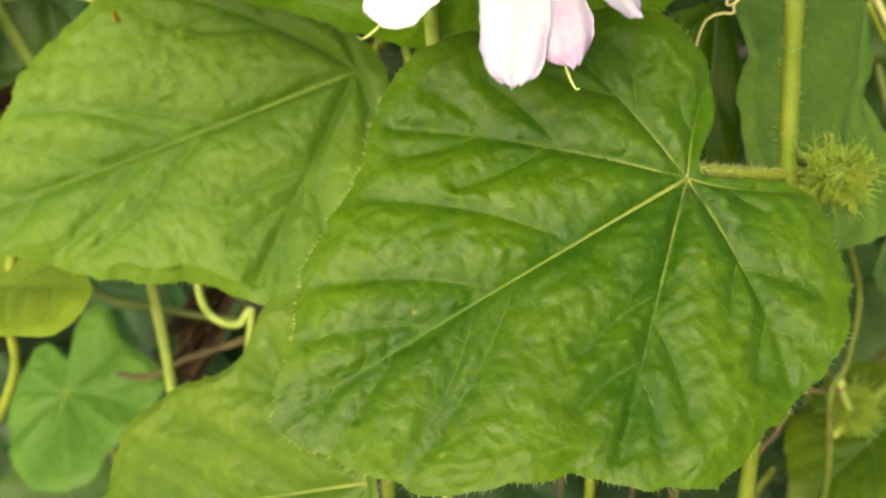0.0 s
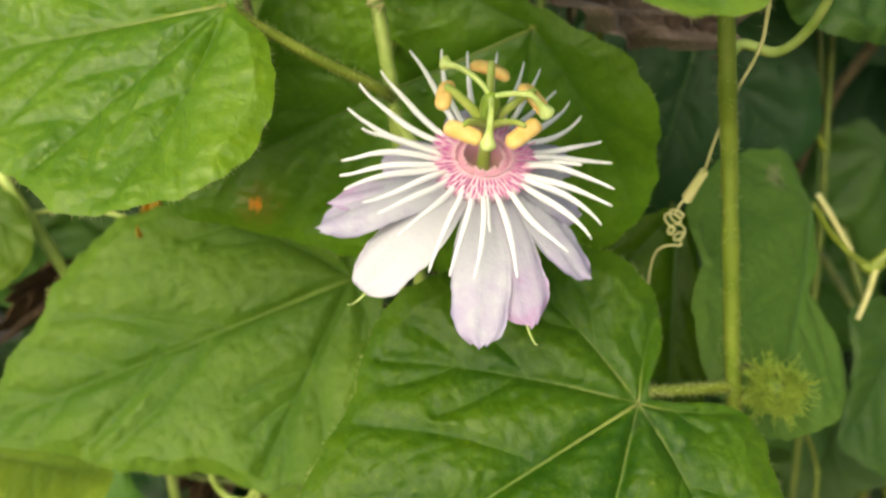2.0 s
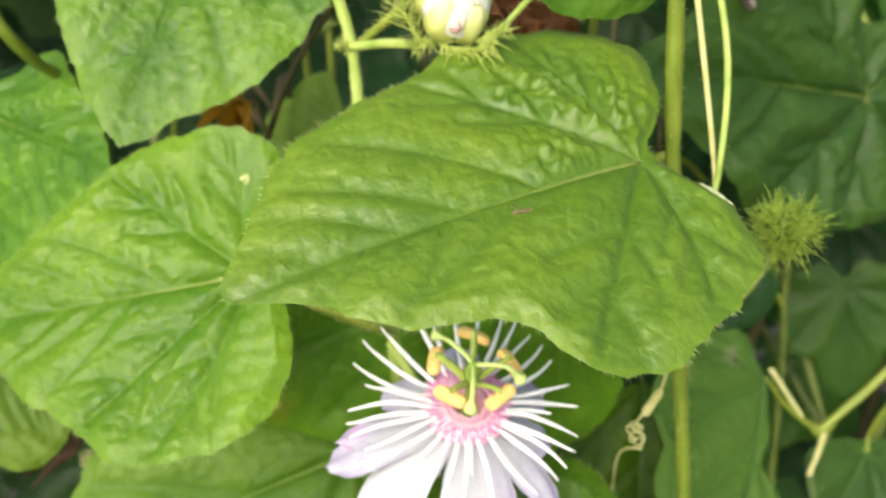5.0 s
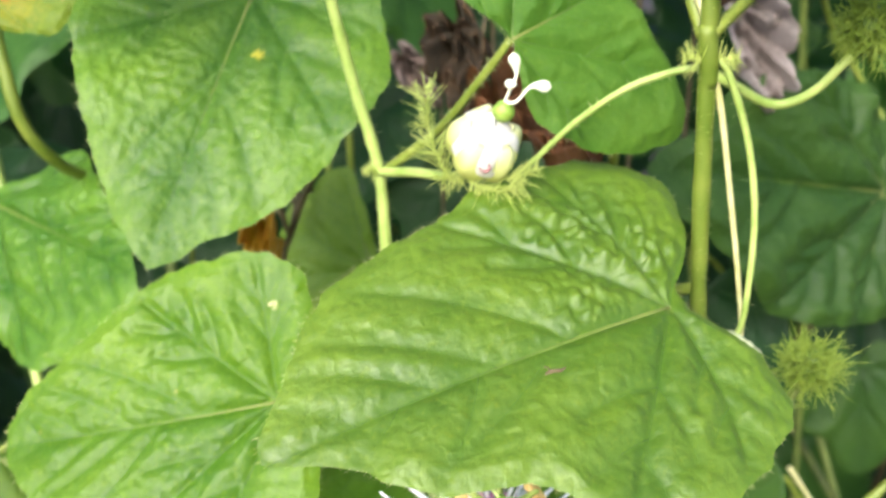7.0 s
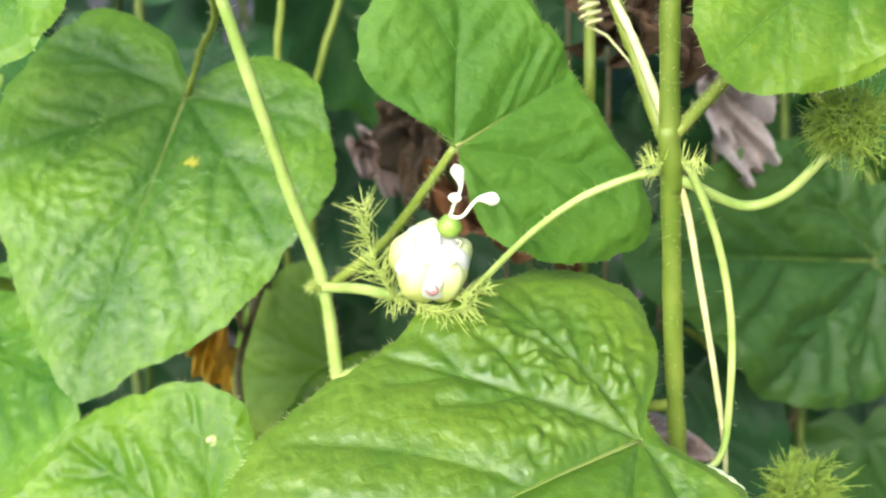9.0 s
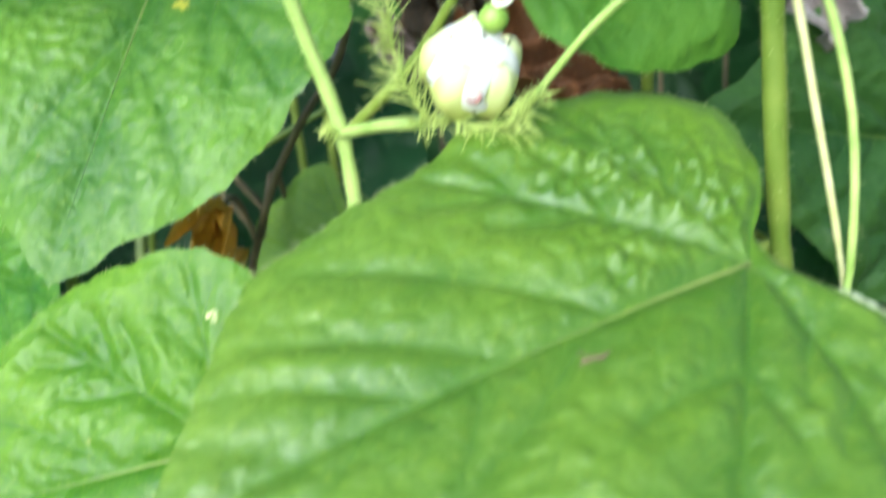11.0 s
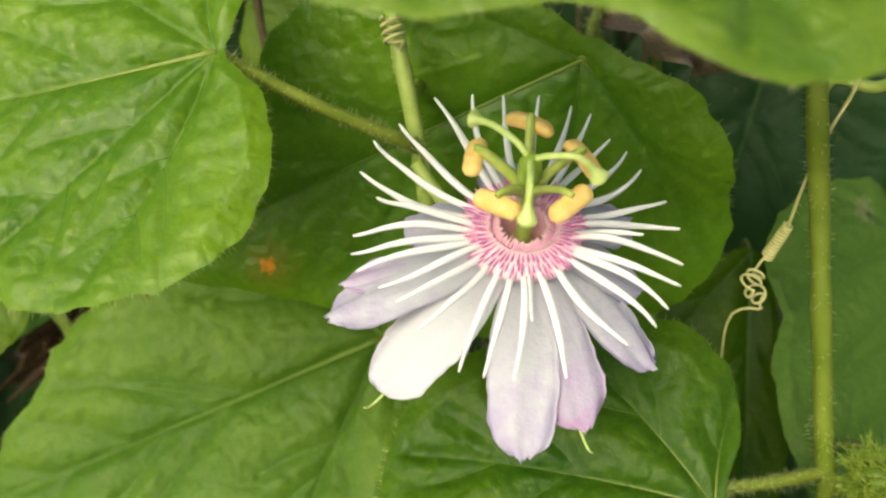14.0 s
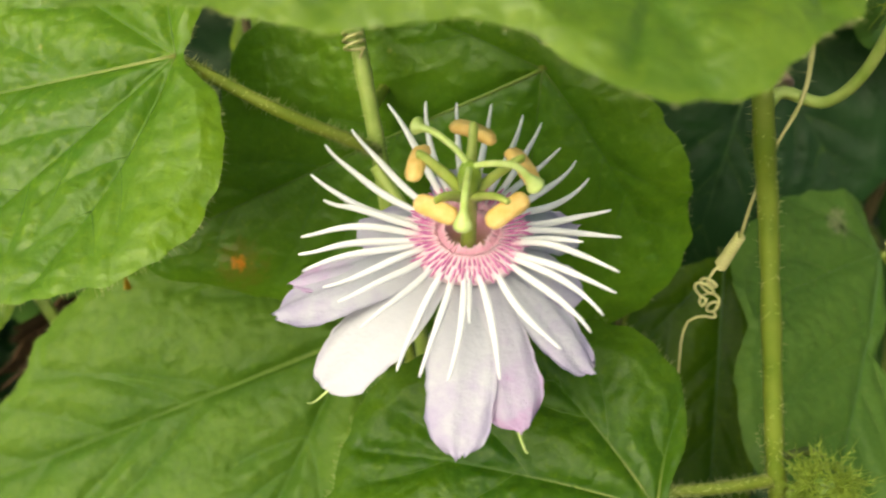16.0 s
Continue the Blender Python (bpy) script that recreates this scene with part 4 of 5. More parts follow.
stem("tendril", main_vine, [(0.0315, 0.1425, 1.0665), (0.0332, 0.142, 1.062), (0.0361, 0.143, 1.0478), (0.039, 0.1435, 1.0317), (0.0405, 0.1445, 1.0213), (0.0417, 0.149, 1.0085), (0.0412, 0.150, 1.0025),
                            (0.0389, 0.152, 0.9959), (0.0372, 0.155, 0.9882), (0.0363, 0.158, 0.981)], [0.0006, 0.0005, 0.00036, 0.00024, 0.00024], TENDRIL, "long pale tendril", 60, 7, 70)


def coil(at, axis, turns, r0, r1, length, count=90):
    """Points of a wound spring that starts at a place."""
    w = Vector(axis).normalized()
    x = w.orthogonal().normalized()
    y = w.cross(x)
    out = []
    for i in range(count):
        t = i / (count - 1)
        a, r = t * turns * 2 * math.pi, r0 + (r1 - r0) * t
        out.append(tuple(Vector(at) + w * length * t + x * r * math.cos(a) + y * r * math.sin(a)))
    return out


def wound(parent, points, radius, label, mat=None, count=None):
    line = glide(points, count or max(60, len(points)))
    return part("tendril", tube(line, radius * np.linspace(1, 0.75, len(line)), 6), mat or TENDRIL, parent, label)


wound(main_vine, coil((0.0364, 0.158, 0.9815), (-0.0032, 0.002, -0.0073), 12, 0.00055, 0.00078, 0.0060, 200) + coil((0.0329, 0.159, 0.9742), (-0.6, -0.6, -0.5), 2.2, 0.0010, 0.0015, 0.0024, 56)
      + coil((0.0326, 0.1596, 0.9712), (0.5, 0.5, -0.8), 1.5, 0.0014, 0.0010, 0.0032, 44)
      + [(0.0338, 0.1606, 0.9686), (0.0341, 0.161, 0.9674), (0.0325, 0.162, 0.9672), (0.0306, 0.163, 0.9660), (0.0299, 0.1645, 0.9625), (0.0299, 0.166, 0.9574), (0.0298, 0.167, 0.950)], 0.00027, "tightly coiled pale tendril", None, 520)
wound(bud_vine, coil((-0.0168, 0.1570, 1.0122), (0.25, -0.3, -1), 3.5, 0.0011, 0.0015, 0.0035, 80) + [(-0.0158, 0.158, 1.0075), (-0.0160, 0.1582, 1.004)], 0.00028, "small coiled tendril round the stem", None, 160)
wound(main_vine, coil((0.0225, 0.163, 1.0905), (0.1, -0.2, -1), 4, 0.0012, 0.0017, 0.0050, 80) + [(0.0250, 0.160, 1.084), (0.0285, 0.150, 1.079), (0.0303, 0.1435, 1.074)], 0.00032, "small coiled tendril")
wound(left_vine, [(-0.0958, 0.2035, 0.9655), (-0.0958, 0.205, 0.9600), (-0.0824, 0.2, 0.9624), (-0.0706, 0.196, 0.9615), (-0.064, 0.196, 0.958)], 0.0006, "curved pale leaf stalk", STEM_PALE)
wound(left_vine, [(-0.0576, 0.197, 0.918), (-0.0576, 0.19, 0.9073), (-0.0555, 0.19, 0.9003), (-0.0499, 0.187, 0.9), (-0.0467, 0.186, 0.9037), (-0.049, 0.188, 0.890), (-0.052, 0.20, 0.87), (-0.074, 0.22, 0.86)], 0.0009, "hooked pale green tendril", STEM_PALE)
wound(left_vine, coil((-0.0895, 0.199, 0.945), (0.2, 0, -1), 2.5, 0.0012, 0.0018, 0.003, 60) + [(-0.0870, 0.2, 0.947), (-0.0862, 0.2, 0.9473)], 0.0003, "small curled dry tendril")
stem("tendril", main_vine, [(0.0745, 0.2120, 0.9600), (0.0775, 0.2125, 0.9558), (0.0806, 0.2130, 0.9512), (0.0840, 0.2140, 0.9462)], [0.0007, 0.0006], TENDRIL, "short cream tendril stub")
stem("tendril", main_vine, [(0.0905, 0.2150, 0.9412), (0.0895, 0.2145, 0.9360), (0.0876, 0.2140, 0.9295)], [0.0008, 0.0006], TENDRIL, "short cream tendril stub")
part("node", tube(glide([(0.0872, 0.2155, 0.9425), (0.0900, 0.2160, 0.9410), (0.0930, 0.2165, 0.9425)], 9), np.array((0.7, 1.0, 1.3, 1.5, 1.6, 1.5, 1.3, 1.1, 1.0)) / 1000, 10), STEM, main_vine, "swollen green node")
stem("side_shoot", main_vine, [(0.0425, 0.154, 0.948), (0.0560, 0.175, 0.935), (0.0726, 0.19, 0.9079), (0.0733, 0.19, 0.8898), (0.071, 0.19, 0.8817), (0.0736, 0.19, 0.8571), (0.075, 0.20, 0.80)], [0.0006, 0.0007], STEM_DARK, "green side shoot", 100)
stem("side_shoot", main_vine, [(0.0900, 0.216, 0.9412), (0.0990, 0.218, 0.9490), (0.120, 0.224, 0.9640), (0.160, 0.25, 0.955), (0.175, 0.28, 0.80), (0.11, 0.25, 0.40), (0.056, 0.19, 0.02)], [0.0012, 0.0011], STEM, "arching green side shoot", 60, 8, 60)

stem("side_shoot", left_vine, [(-0.1035, 0.203, 1.085), (-0.0995, 0.2, 1.060), (-0.0969, 0.2, 1.0465), (-0.0925, 0.207, 1.036), (-0.0890, 0.228, 1.024), (-0.090, 0.236, 1.000), (-0.0985, 0.203, 0.973)], [0.0014, 0.0014], STEM_OLIVE, "olive green side shoot", 0, 9, 36)
stem("side_shoot", bud_vine, [(-0.0225, 0.212, 1.058), (-0.0262, 0.215, 1.0495), (-0.0345, 0.215, 1.0385), (-0.0425, 0.215, 1.0230), (-0.047, 0.217, 1.00), (-0.03, 0.20, 0.96), (-0.0105, 0.178, 0.935)], [0.0007, 0.0009], STEM_BROWN, "thin brown side shoot", 0, 8, 36)
for pts in (((-0.0340, 0.25, 1.115), (-0.0359, 0.25, 1.0871), (-0.0378, 0.25, 1.0737), (-0.040, 0.252, 1.03), (-0.03, 0.25, 0.9), (-0.012, 0.235, 0.5), (-0.01, 0.23, 0.0)),
            ((-0.0190, 0.27, 1.110), (-0.0245, 0.27, 1.0858), (-0.0302, 0.27, 1.0699), (-0.036, 0.272, 1.04), (-0.03, 0.27, 0.9), (-0.012, 0.24, 0.5), (-0.01, 0.23, 0.0))):
    stem("side_shoot", bud_vine, pts, [0.0008, 0.0011], STEM, "green shoot behind", 0, 8, 40)
stem("side_shoot", main_vine, [(0.0252, 0.18, 1.110), (0.0251, 0.18, 1.083), (0.025, 0.18, 1.0719), (0.0255, 0.19, 1.05), (0.026, 0.21, 1.0), (0.026, 0.215, 0.95), (0.03, 0.21, 0.6), (0.05, 0.19, 0.0)], [0.0010, 0.0011], STEM, "green shoot behind", 0, 8, 40)
stem("side_shoot", main_vine, [(0.0895, 0.26, 1.03), (0.0907, 0.26, 0.9896), (0.0922, 0.26, 0.9568), (0.093, 0.258, 0.92), (0.09, 0.25, 0.8), (0.07, 0.22, 0.4), (0.056, 0.191, 0.0)], [0.0009, 0.0012], STEM_DARK, "green shoot behind", 0, 8, 40)
wound(main_vine, [(0.0736, 0.19, 0.8830), (0.0654, 0.2, 0.8752), (0.0651, 0.2, 0.8664), (0.0617, 0.2, 0.8603), (0.0601, 0.2, 0.8525), (0.0622, 0.2, 0.8462)], 0.0005, "dry brown curled tendril", STEM_BROWN)
for pts, r, mat, note in ((((-0.0985, 0.208, 0.915), (-0.1029, 0.205, 0.894), (-0.1037, 0.205, 0.8794), (-0.1105, 0.205, 0.8641), (-0.120, 0.21, 0.845), (-0.115, 0.24, 0.6), (-0.09, 0.27, 0.0)), 0.0011, STEM, "yellow-green shoot"),
                          (((-0.104, 0.24, 0.893), (-0.089, 0.225, 0.8867), (-0.0705, 0.225, 0.8821), (-0.0519, 0.225, 0.8750), (-0.058, 0.23, 0.84), (-0.075, 0.245, 0.7)), 0.0009, STEM_DARK, "thin olive shoot"),
                          (((-0.095, 0.245, 0.853), (-0.0823, 0.23, 0.8613), (-0.0732, 0.23, 0.8663), (-0.0555, 0.23, 0.8737), (-0.050, 0.232, 0.885)), 0.0008, STEM_BROWN, "thin brown twig")):
    stem("side_shoot", left_vine, pts, [r, r * 1.1], mat, note, 0, 8, 40)
for pts, mat, note in ((((-0.030, 0.25, 1.039), (-0.0435, 0.245, 1.0330), (-0.0555, 0.245, 1.0277), (-0.0620, 0.245, 1.0256), (-0.075, 0.25, 1.012), (-0.080, 0.25, 0.93)), STEM_OLIVE, "thin olive shoot"),
                       (((-0.0555, 0.245, 1.0277), (-0.0486, 0.245, 1.0182), (-0.042, 0.247, 1.005), (-0.040, 0.25, 0.96)), STEM_BROWN, "thin brown twig"),
                       (((-0.0600, 0.247, 1.0255), (-0.0524, 0.247, 1.0145), (-0.046, 0.25, 1.000), (-0.044, 0.25, 0.96)), STEM_BROWN, "thin brown twig")):
    stem("side_shoot", left_vine, pts, [0.0007, 0.0008], mat, note, 0, 7, 30)
# ---- flower ----
CENTRE = Vector((-0.0004, 0.1370, 0.9890))
AXIS = Vector((0.07, -0.53, 0.845)).normalized()
E1 = (Vector((1, 0, 0)) - AXIS * AXIS.x).normalized()
E2 = AXIS.cross(E1)
FM = Matrix((E1, E2, AXIS)).transposed().to_4x4()
FM.translation = CENTRE
flower = new("passion_flower")
flower.empty_display_size = 0.01
flower.matrix_basis = FM
tagged(flower, "open white passion flower with pink-purple heart and yellow anthers", "flower")


def bloom(name, shape, mat, label="", along=None):
    return piece(name, shape, mat, flower, label, along)


def petal_shape(azimuth, rise, length, width, droop, cup, seed, nick=0.0, start=0.0045, tip=0.62, twist=0.0):
    """A strap-shaped tepal in the flower's space: outward along its azimuth, rising by an angle and drooping to its end."""
    g = np.random.default_rng(seed)
    nu, nv = 46, 17
    ph = g.uniform(0, 6.28, 5)
    v, al = [], []
    ca, sa = math.cos(radians(azimuth)), math.sin(radians(azimuth))
    x, z, ang = start, -0.0008, radians(rise)
    for i in range(nu):
        t = i / (nu - 1)
        wd = width / 2 * (0.52 + 0.48 * math.sin(min(1, t / tip) * math.pi / 2)) * math.sqrt(max(0.10, 1 - 0.94 * max(0, (t - tip) / (1 - tip)) ** 3.2))
        wd *= 1 + 0.03 * math.sin(9 * t + ph[0])
        a = ang - radians(droop) * t
        if i:
            x, z = x + math.cos(a) * length / (nu - 1), z + math.sin(a) * length / (nu - 1)
        for j in range(nv):
            s = j / (nv - 1) * 2 - 1
            tw = radians(twist) * t
            frill = 1 + abs(s) ** 3 * t * (0.030 * math.sin(23 * t + ph[0] + 2 * s) + 0.022 * math.sin(41 * t + ph[4] + 3 * s) + 0.018 * math.sin(70 * t + ph[2] - 2 * s))
            yy, zz = s * wd * frill, -cup * wd * s * s + 0.00018 * math.sin(3.1 * s * 2 + ph[1] + 4 * t) * t + 0.00004 * math.sin(14 * s + 5 * t + ph[2]) + 0.00035 * abs(s) ** 3 * t * math.sin(15 * t + ph[4] + 2 * s)
            yy, zz = yy * math.cos(tw) - zz * math.sin(tw), yy * math.sin(tw) + zz * math.cos(tw)
            xx = x - nick * t ** 14 * (0.45 * s * s + 0.12 * math.sin(7 * s + ph[3]) + 0.08 * math.sin(17 * s + ph[1])) - math.sin(a) * zz
            z2 = z + math.cos(a) * zz
            v.append((xx * ca - yy * sa, xx * sa + yy * ca, z2))
            al.append(min(1.0, 0.92 * t + 0.28 * abs(s) ** 3 * t))
    top = len(v)
    v += [(p[0], p[1], p[2] - 0.00003 - 0.00028 * (1 - abs((k % nv) / (nv - 1) * 2 - 1) ** 3) * (1 - (k // nv / (nu - 1)) ** 6)) for k, p in enumerate(v)]
    al += al
    f = [(i * nv + j, (i + 1) * nv + j, (i + 1) * nv + j + 1, i * nv + j + 1) for i in range(nu - 1) for j in range(nv - 1)]
    f += [tuple(q + top for q in reversed(face)) for face in f]
    rim = [i * nv for i in range(nu)] + [(nu - 1) * nv + j for j in range(1, nv)] + [i * nv + nv - 1 for i in range(nu - 2, -1, -1)]
    f += [(p, q, q + top, p + top) for p, q in zip(rim[:-1], rim[1:])]
    return (np.array(v), f), al


TEPALS = [  # name, azimuth, rise, length, width, droop, cup, tone, twist
    ("petal", 204, -2, 0.0208, 0.0078, 10, 0.20, "LILAC", 14),
    ("petal", 194, -3, 0.0178, 0.0054, 8, 0.20, "PINK", 10),
    ("sepal", 226, -8, 0.0207, 0.0094, 20, 0.24, "WHITE", 6),
    ("petal", 269.5, -10, 0.0221, 0.0083, 22, 0.16, "LILAC", 0),
    ("sepal", 289.5, -15, 0.0200, 0.0080, 24, 0.26, "PINK", -4),
    ("petal", 320.5, -14, 0.0178, 0.0064, 22, 0.18, "LILAC", -10),
    ("sepal", 347, -16, 0.0122, 0.0070, 22, 0.22, "LILAC", -8),
    ("sepal", 158, -12, 0.0118, 0.0080, 16, 0.2, "LILAC", 0),
    ("petal", 24, -12, 0.0116, 0.0076, 16, 0.2, "LILAC", 0),
    ("petal", 96, -8, 0.0110, 0.0080, 12, 0.2, "LILAC", 0),
]
for k, (nm, az, rise, ln, wd, droop, cup, tone, twist) in enumerate(TEPALS):
    shape, al = petal_shape(az, rise, ln, wd, droop, cup, 40 + k, 0.0022 if tone != "WHITE" else 0.0003, twist=twist)
    if k % 2:
        shape = (shape[0] - np.array((0, 0, 0.0005)), shape[1])
    ob = bloom(nm, shape, {"LILAC": LILAC_PETAL, "PINK": PINK_PETAL, "WHITE": WHITE_PETAL}[tone],
               {"LILAC": "white petal with a bluish lilac end", "PINK": "white petal flushed pink at its end", "WHITE": "plain creamy white petal"}[tone], al)
    if nm == "sepal" and k in (2, 4):
        e = Vector(shape[0][45 * 17 + 8])
        ca, sa = math.cos(radians(az)), math.sin(radians(az))
        o = Vector((ca, sa, 0))
        pts = [tuple(e + o * a_ + Vector((0, 0, z_))) for a_, z_ in ((-0.0022, -0.0016), (-0.0008, -0.0022), (0.0006, -0.0024), (0.0016, -0.0022), (0.0022, -0.0014))]
        piece("awn", tube(glide(pts, 14), 0.00022 * np.linspace(1, 0.4, 14), 6), STYLE, ob, "thin green hooked awn")

# cup with its rim
prof = [(0.0, -0.0032), (0.0014, -0.0031), (0.0023, -0.0024), (0.0029, -0.0010), (0.0032, 0.0003), (0.0040, 0.0008), (0.0058, 0.0006), (0.0072, 0.0002), (0.0070, -0.0012), (0.0050, -0.0040), (0.0032, -0.0062), (0.0016, -0.0075), (0.0009, -0.0090)]
cv, cf, ca_ = [], [], []
for i, (r, z) in enumerate(prof):
    for j in range(40):
        a = j / 40 * 2 * math.pi
        rr = r * (1 + 0.02 * math.sin(5 * a))
        cv.append((rr * math.cos(a), rr * math.sin(a), z + 0.0009))
        ca_.append(min(1, i / 5.5) if i < 8 else 0.9)
cf = [(i * 40 + j, i * 40 + (j + 1) % 40, (i + 1) * 40 + (j + 1) % 40, (i + 1) * 40 + j) for i in range(len(prof) - 1) for j in range(40)]
bloom("cup", (np.array(cv), cf), CUP, "pink cup at the heart of the flower", ca_)

# long threads of the crown: azimuth, rise, length in millimetres
CROWN = [(3, -6, 13.0), (17, -7, 13.0), (34, -7, 13.0), (44, -6, 13.5), (53, -4, 13.5), (62, 7, 13.5), (70, 9, 13.5), (83, 14, 13.5), (97, 14, 13.5), (110, 18, 14.0), (124, 21, 14.5),
         (143, 20, 14.5), (155, 18, 15.5), (167, 15, 15.0), (180, 18, 12.5), (188, 4, 14.6), (194, 0, 15.0), (200, 1, 15.0), (209, 0, 13.5), (219, 4, 13.0), (231, 0, 13.0), (247, -12, 14.0),
         (256, -10, 14.0), (266, -7, 14.0), (273, -6, 7.2), (283, -10, 14.0), (305, -4, 13.5), (319, -6, 14.0), (326, -2, 14.0), (333, 4, 14.0), (341, 6, 13.5), (350, 12, 8.5)]
rng = np.random.default_rng(5)
for az, rise, ln in CROWN:
    back = math.sin(radians(az))
    ca, sa = math.cos(radians(az)), math.sin(radians(az))
    bow = (11 if back < 0.2 else -9) + rng.normal() * 4
    swing, hook = rng.normal() * 9, rng.normal() * 14 + (26 if back > -0.3 else -4)
    pts, x, z, side = [], 0.0052 + rng.normal() * 0.0001, 0.0012, 0.0
    for i in range(20):
        t = i / 19
        a = radians(rise + bow * (1 - 2 * t) + 8 * math.sin(6.3 * t + az) + hook * max(0.0, t - 0.78) / 0.22)
        pts.append((x * ca - side * sa, x * sa + side * ca, z))
        x, z, side = x + math.cos(a) * ln / 18200, z + math.sin(a) * ln / 18200, side + math.sin(radians(swing * (2 * t - 0.9))) * ln / 19000
    t = np.linspace(0, 1, 20)
    rad = 0.00047 * (0.72 + 0.36 * np.sin(np.pi * np.minimum(1, t * 1.15))) * (1 - 0.42 * t ** 3)
    rad[-1], rad[-2] = 0.00012, 0.00023
    bloom("corona_filament", tube(pts, rad, 8, 0.8), FILAMENT, along=np.repeat(t, 8))
# short threads round the cup: a dense pink fringe on the rim, then two rings of fine dark-tipped ones
for r0, n_, ln, rise, thick, mat, z0 in ((0.0039, 90, 0.0014, 152, 0.00015, FRINGE, 0.0014), (0.0037, 84, 0.0011, 60, 0.00013, FRINGE, 0.0014), (0.0041, 58, 0.0021, 10, 0.00017, SHORT, 0.0016), (0.0053, 66, 0.0021, 6, 0.00016, SHORT, 0.0014), (0.0064, 48, 0.0017, 4, 0.00013, SHORT, 0.0013)):
    for k in range(n_):
        az = (k + rng.uniform(-0.25, 0.25)) / n_ * 360
        ca, sa = math.cos(radians(az)), math.sin(radians(az))
        e = radians(rise + rng.normal() * 5)
        l2 = ln * rng.uniform(0.75, 1.15)
        pts = [((r0 + t * l2 * math.cos(e)) * ca, (r0 + t * l2 * math.cos(e)) * sa, z0 + t * l2 * math.sin(e)) for t in np.linspace(0, 1, 7)]
        bloom("corona_stub", tube(pts, thick * np.array((0.5, 0.7, 0.85, 0.95, 1, 0.85, 0.4)), 5), mat, along=np.repeat(np.linspace(0, 1, 7), 5))

bloom("androgynophore", tube(glide([(0, 0, -0.005), (0.0001, 0, 0.003), (0, 0.0001, 0.0088)], 14), np.array((1.25, 1.15, 1.05, 1, 0.95, 0.92, 0.9, 0.9, 0.9, 0.92, 0.95, 1.0, 1.1, 1.2)) / 1000, 12), STAMEN, "pale green central column")
ov = [(0.0006, 0.0084), (0.0010, 0.0090), (0.0013, 0.0102), (0.0014, 0.0115), (0.0013, 0.0127), (0.0009, 0.0136), (0.0004, 0.0140)]
bloom("ovary", tube([(0, 0, z) for _, z in ov], [r for r, _ in ov], 14), OVARY, "round green ovary")


def oblong(at, long, up, length, width, height, seed):
    """A ridged, rounded bar: an anther."""
    g = np.random.default_rng(seed)
    long, up = Vector(long).normalized(), Vector(up)
    up = (up - long * up.dot(long)).normalized()
    side = up.cross(long)
    v, f, nu, nv = [], [], 16, 16
    for i in range(nu):
        t = i / (nu - 1) * 2 - 1
        s = max(0.03, (1 - abs(t) ** 6)) ** 0.5
        for j in range(nv):
            a = j / nv * 2 * math.pi
            groove = 1 - 0.22 * math.exp(-((a - math.pi / 2) / 0.32) ** 2) + 0.03 * g.normal()
            p = Vector(at) + long * t * length / 2 + side * math.cos(a) * width / 2 * s * groove + up * math.sin(a) * height / 2 * s * groove - up * 0.0004 * t * t
            v.append(tuple(p))
    f = [(i * nv + j, i * nv + (j + 1) % nv, (i + 1) * nv + (j + 1) % nv, (i + 1) * nv + j) for i in range(nu - 1) for j in range(nv)]
    f += [tuple(range(nv))[::-1], tuple(range((nu - 1) * nv, nu * nv))]
    return np.array(v), f


for k, az in enumerate((88, 162, 18, 230, 316)):
    ca, sa = math.cos(radians(az)), math.sin(radians(az))
    r, lift_ = (0.0066, 0.0064, 0.0064, 0.0058, 0.0062)[k], (0.0008, 0.0003, 0.0002, -0.0003, -0.0002)[k]
    pts = [(0.0007 * ca, 0.0007 * sa, 0.0084), (0.0024 * ca, 0.0024 * sa, 0.0103), (0.0044 * ca, 0.0044 * sa, 0.0119), (r * 0.92 * ca, r * 0.92 * sa, 0.0126 + lift_), (r * 1.0 * ca, r * 1.0 * sa, 0.0126 + lift_)]
    st = bloom("stamen", tube(glide(pts, 14), 0.00072 * np.linspace(1.1, 0.65, 14), 8, 0.7), STAMEN, "flat green stamen stalk")
    lean = radians((16, -9, -15, -8, 6)[k])
    t1 = Vector((-sa * math.cos(lean) + ca * math.sin(lean), ca * math.cos(lean) + sa * math.sin(lean), 0.12))
    piece("anther", oblong((r * ca, r * sa, 0.0114 + lift_), t1, (0.45 * ca, 0.45 * sa, 1), 0.0059, 0.0024, 0.0018, 60 + k), ANTHER, st, "mealy yellow anther")
for az, reach_, top, drop in ((143, 0.0082, 0.0148, 0.0002), (-12, 0.0080, 0.0144, 0.0026), (-94, 0.0074, 0.0142, 0.0034)):
    ca, sa = math.cos(radians(az)), math.sin(radians(az))
    pts = [(0.0002 * ca, 0.0002 * sa, 0.0134), (0.0020 * ca, 0.0020 * sa, top), (0.0050 * ca, 0.0050 * sa, top + 0.0006), (reach_ * 0.86 * ca, reach_ * 0.86 * sa, top + 0.0002 - drop * 0.5), (reach_ * ca, reach_ * sa, top - drop)]
    t = np.linspace(0, 1, 34) ** 0.9
    line = glide(pts, 200)[np.round(t * 199).astype(int)]
    knob = np.clip((t - 0.66) / 0.34, 0, 1)
    rad = 0.00036 + 0.00010 * t + 0.00074 * np.sin(knob ** 1.4 * np.pi * 0.62) ** 1.3
    rad *= np.sqrt(np.clip(1 - np.clip((t - 0.88) / 0.12, 0, 1) ** 2.2, 0.006, 1))
    bloom("style", tube(line, rad, 12), STYLE, "pale green style with a club-shaped stigma")
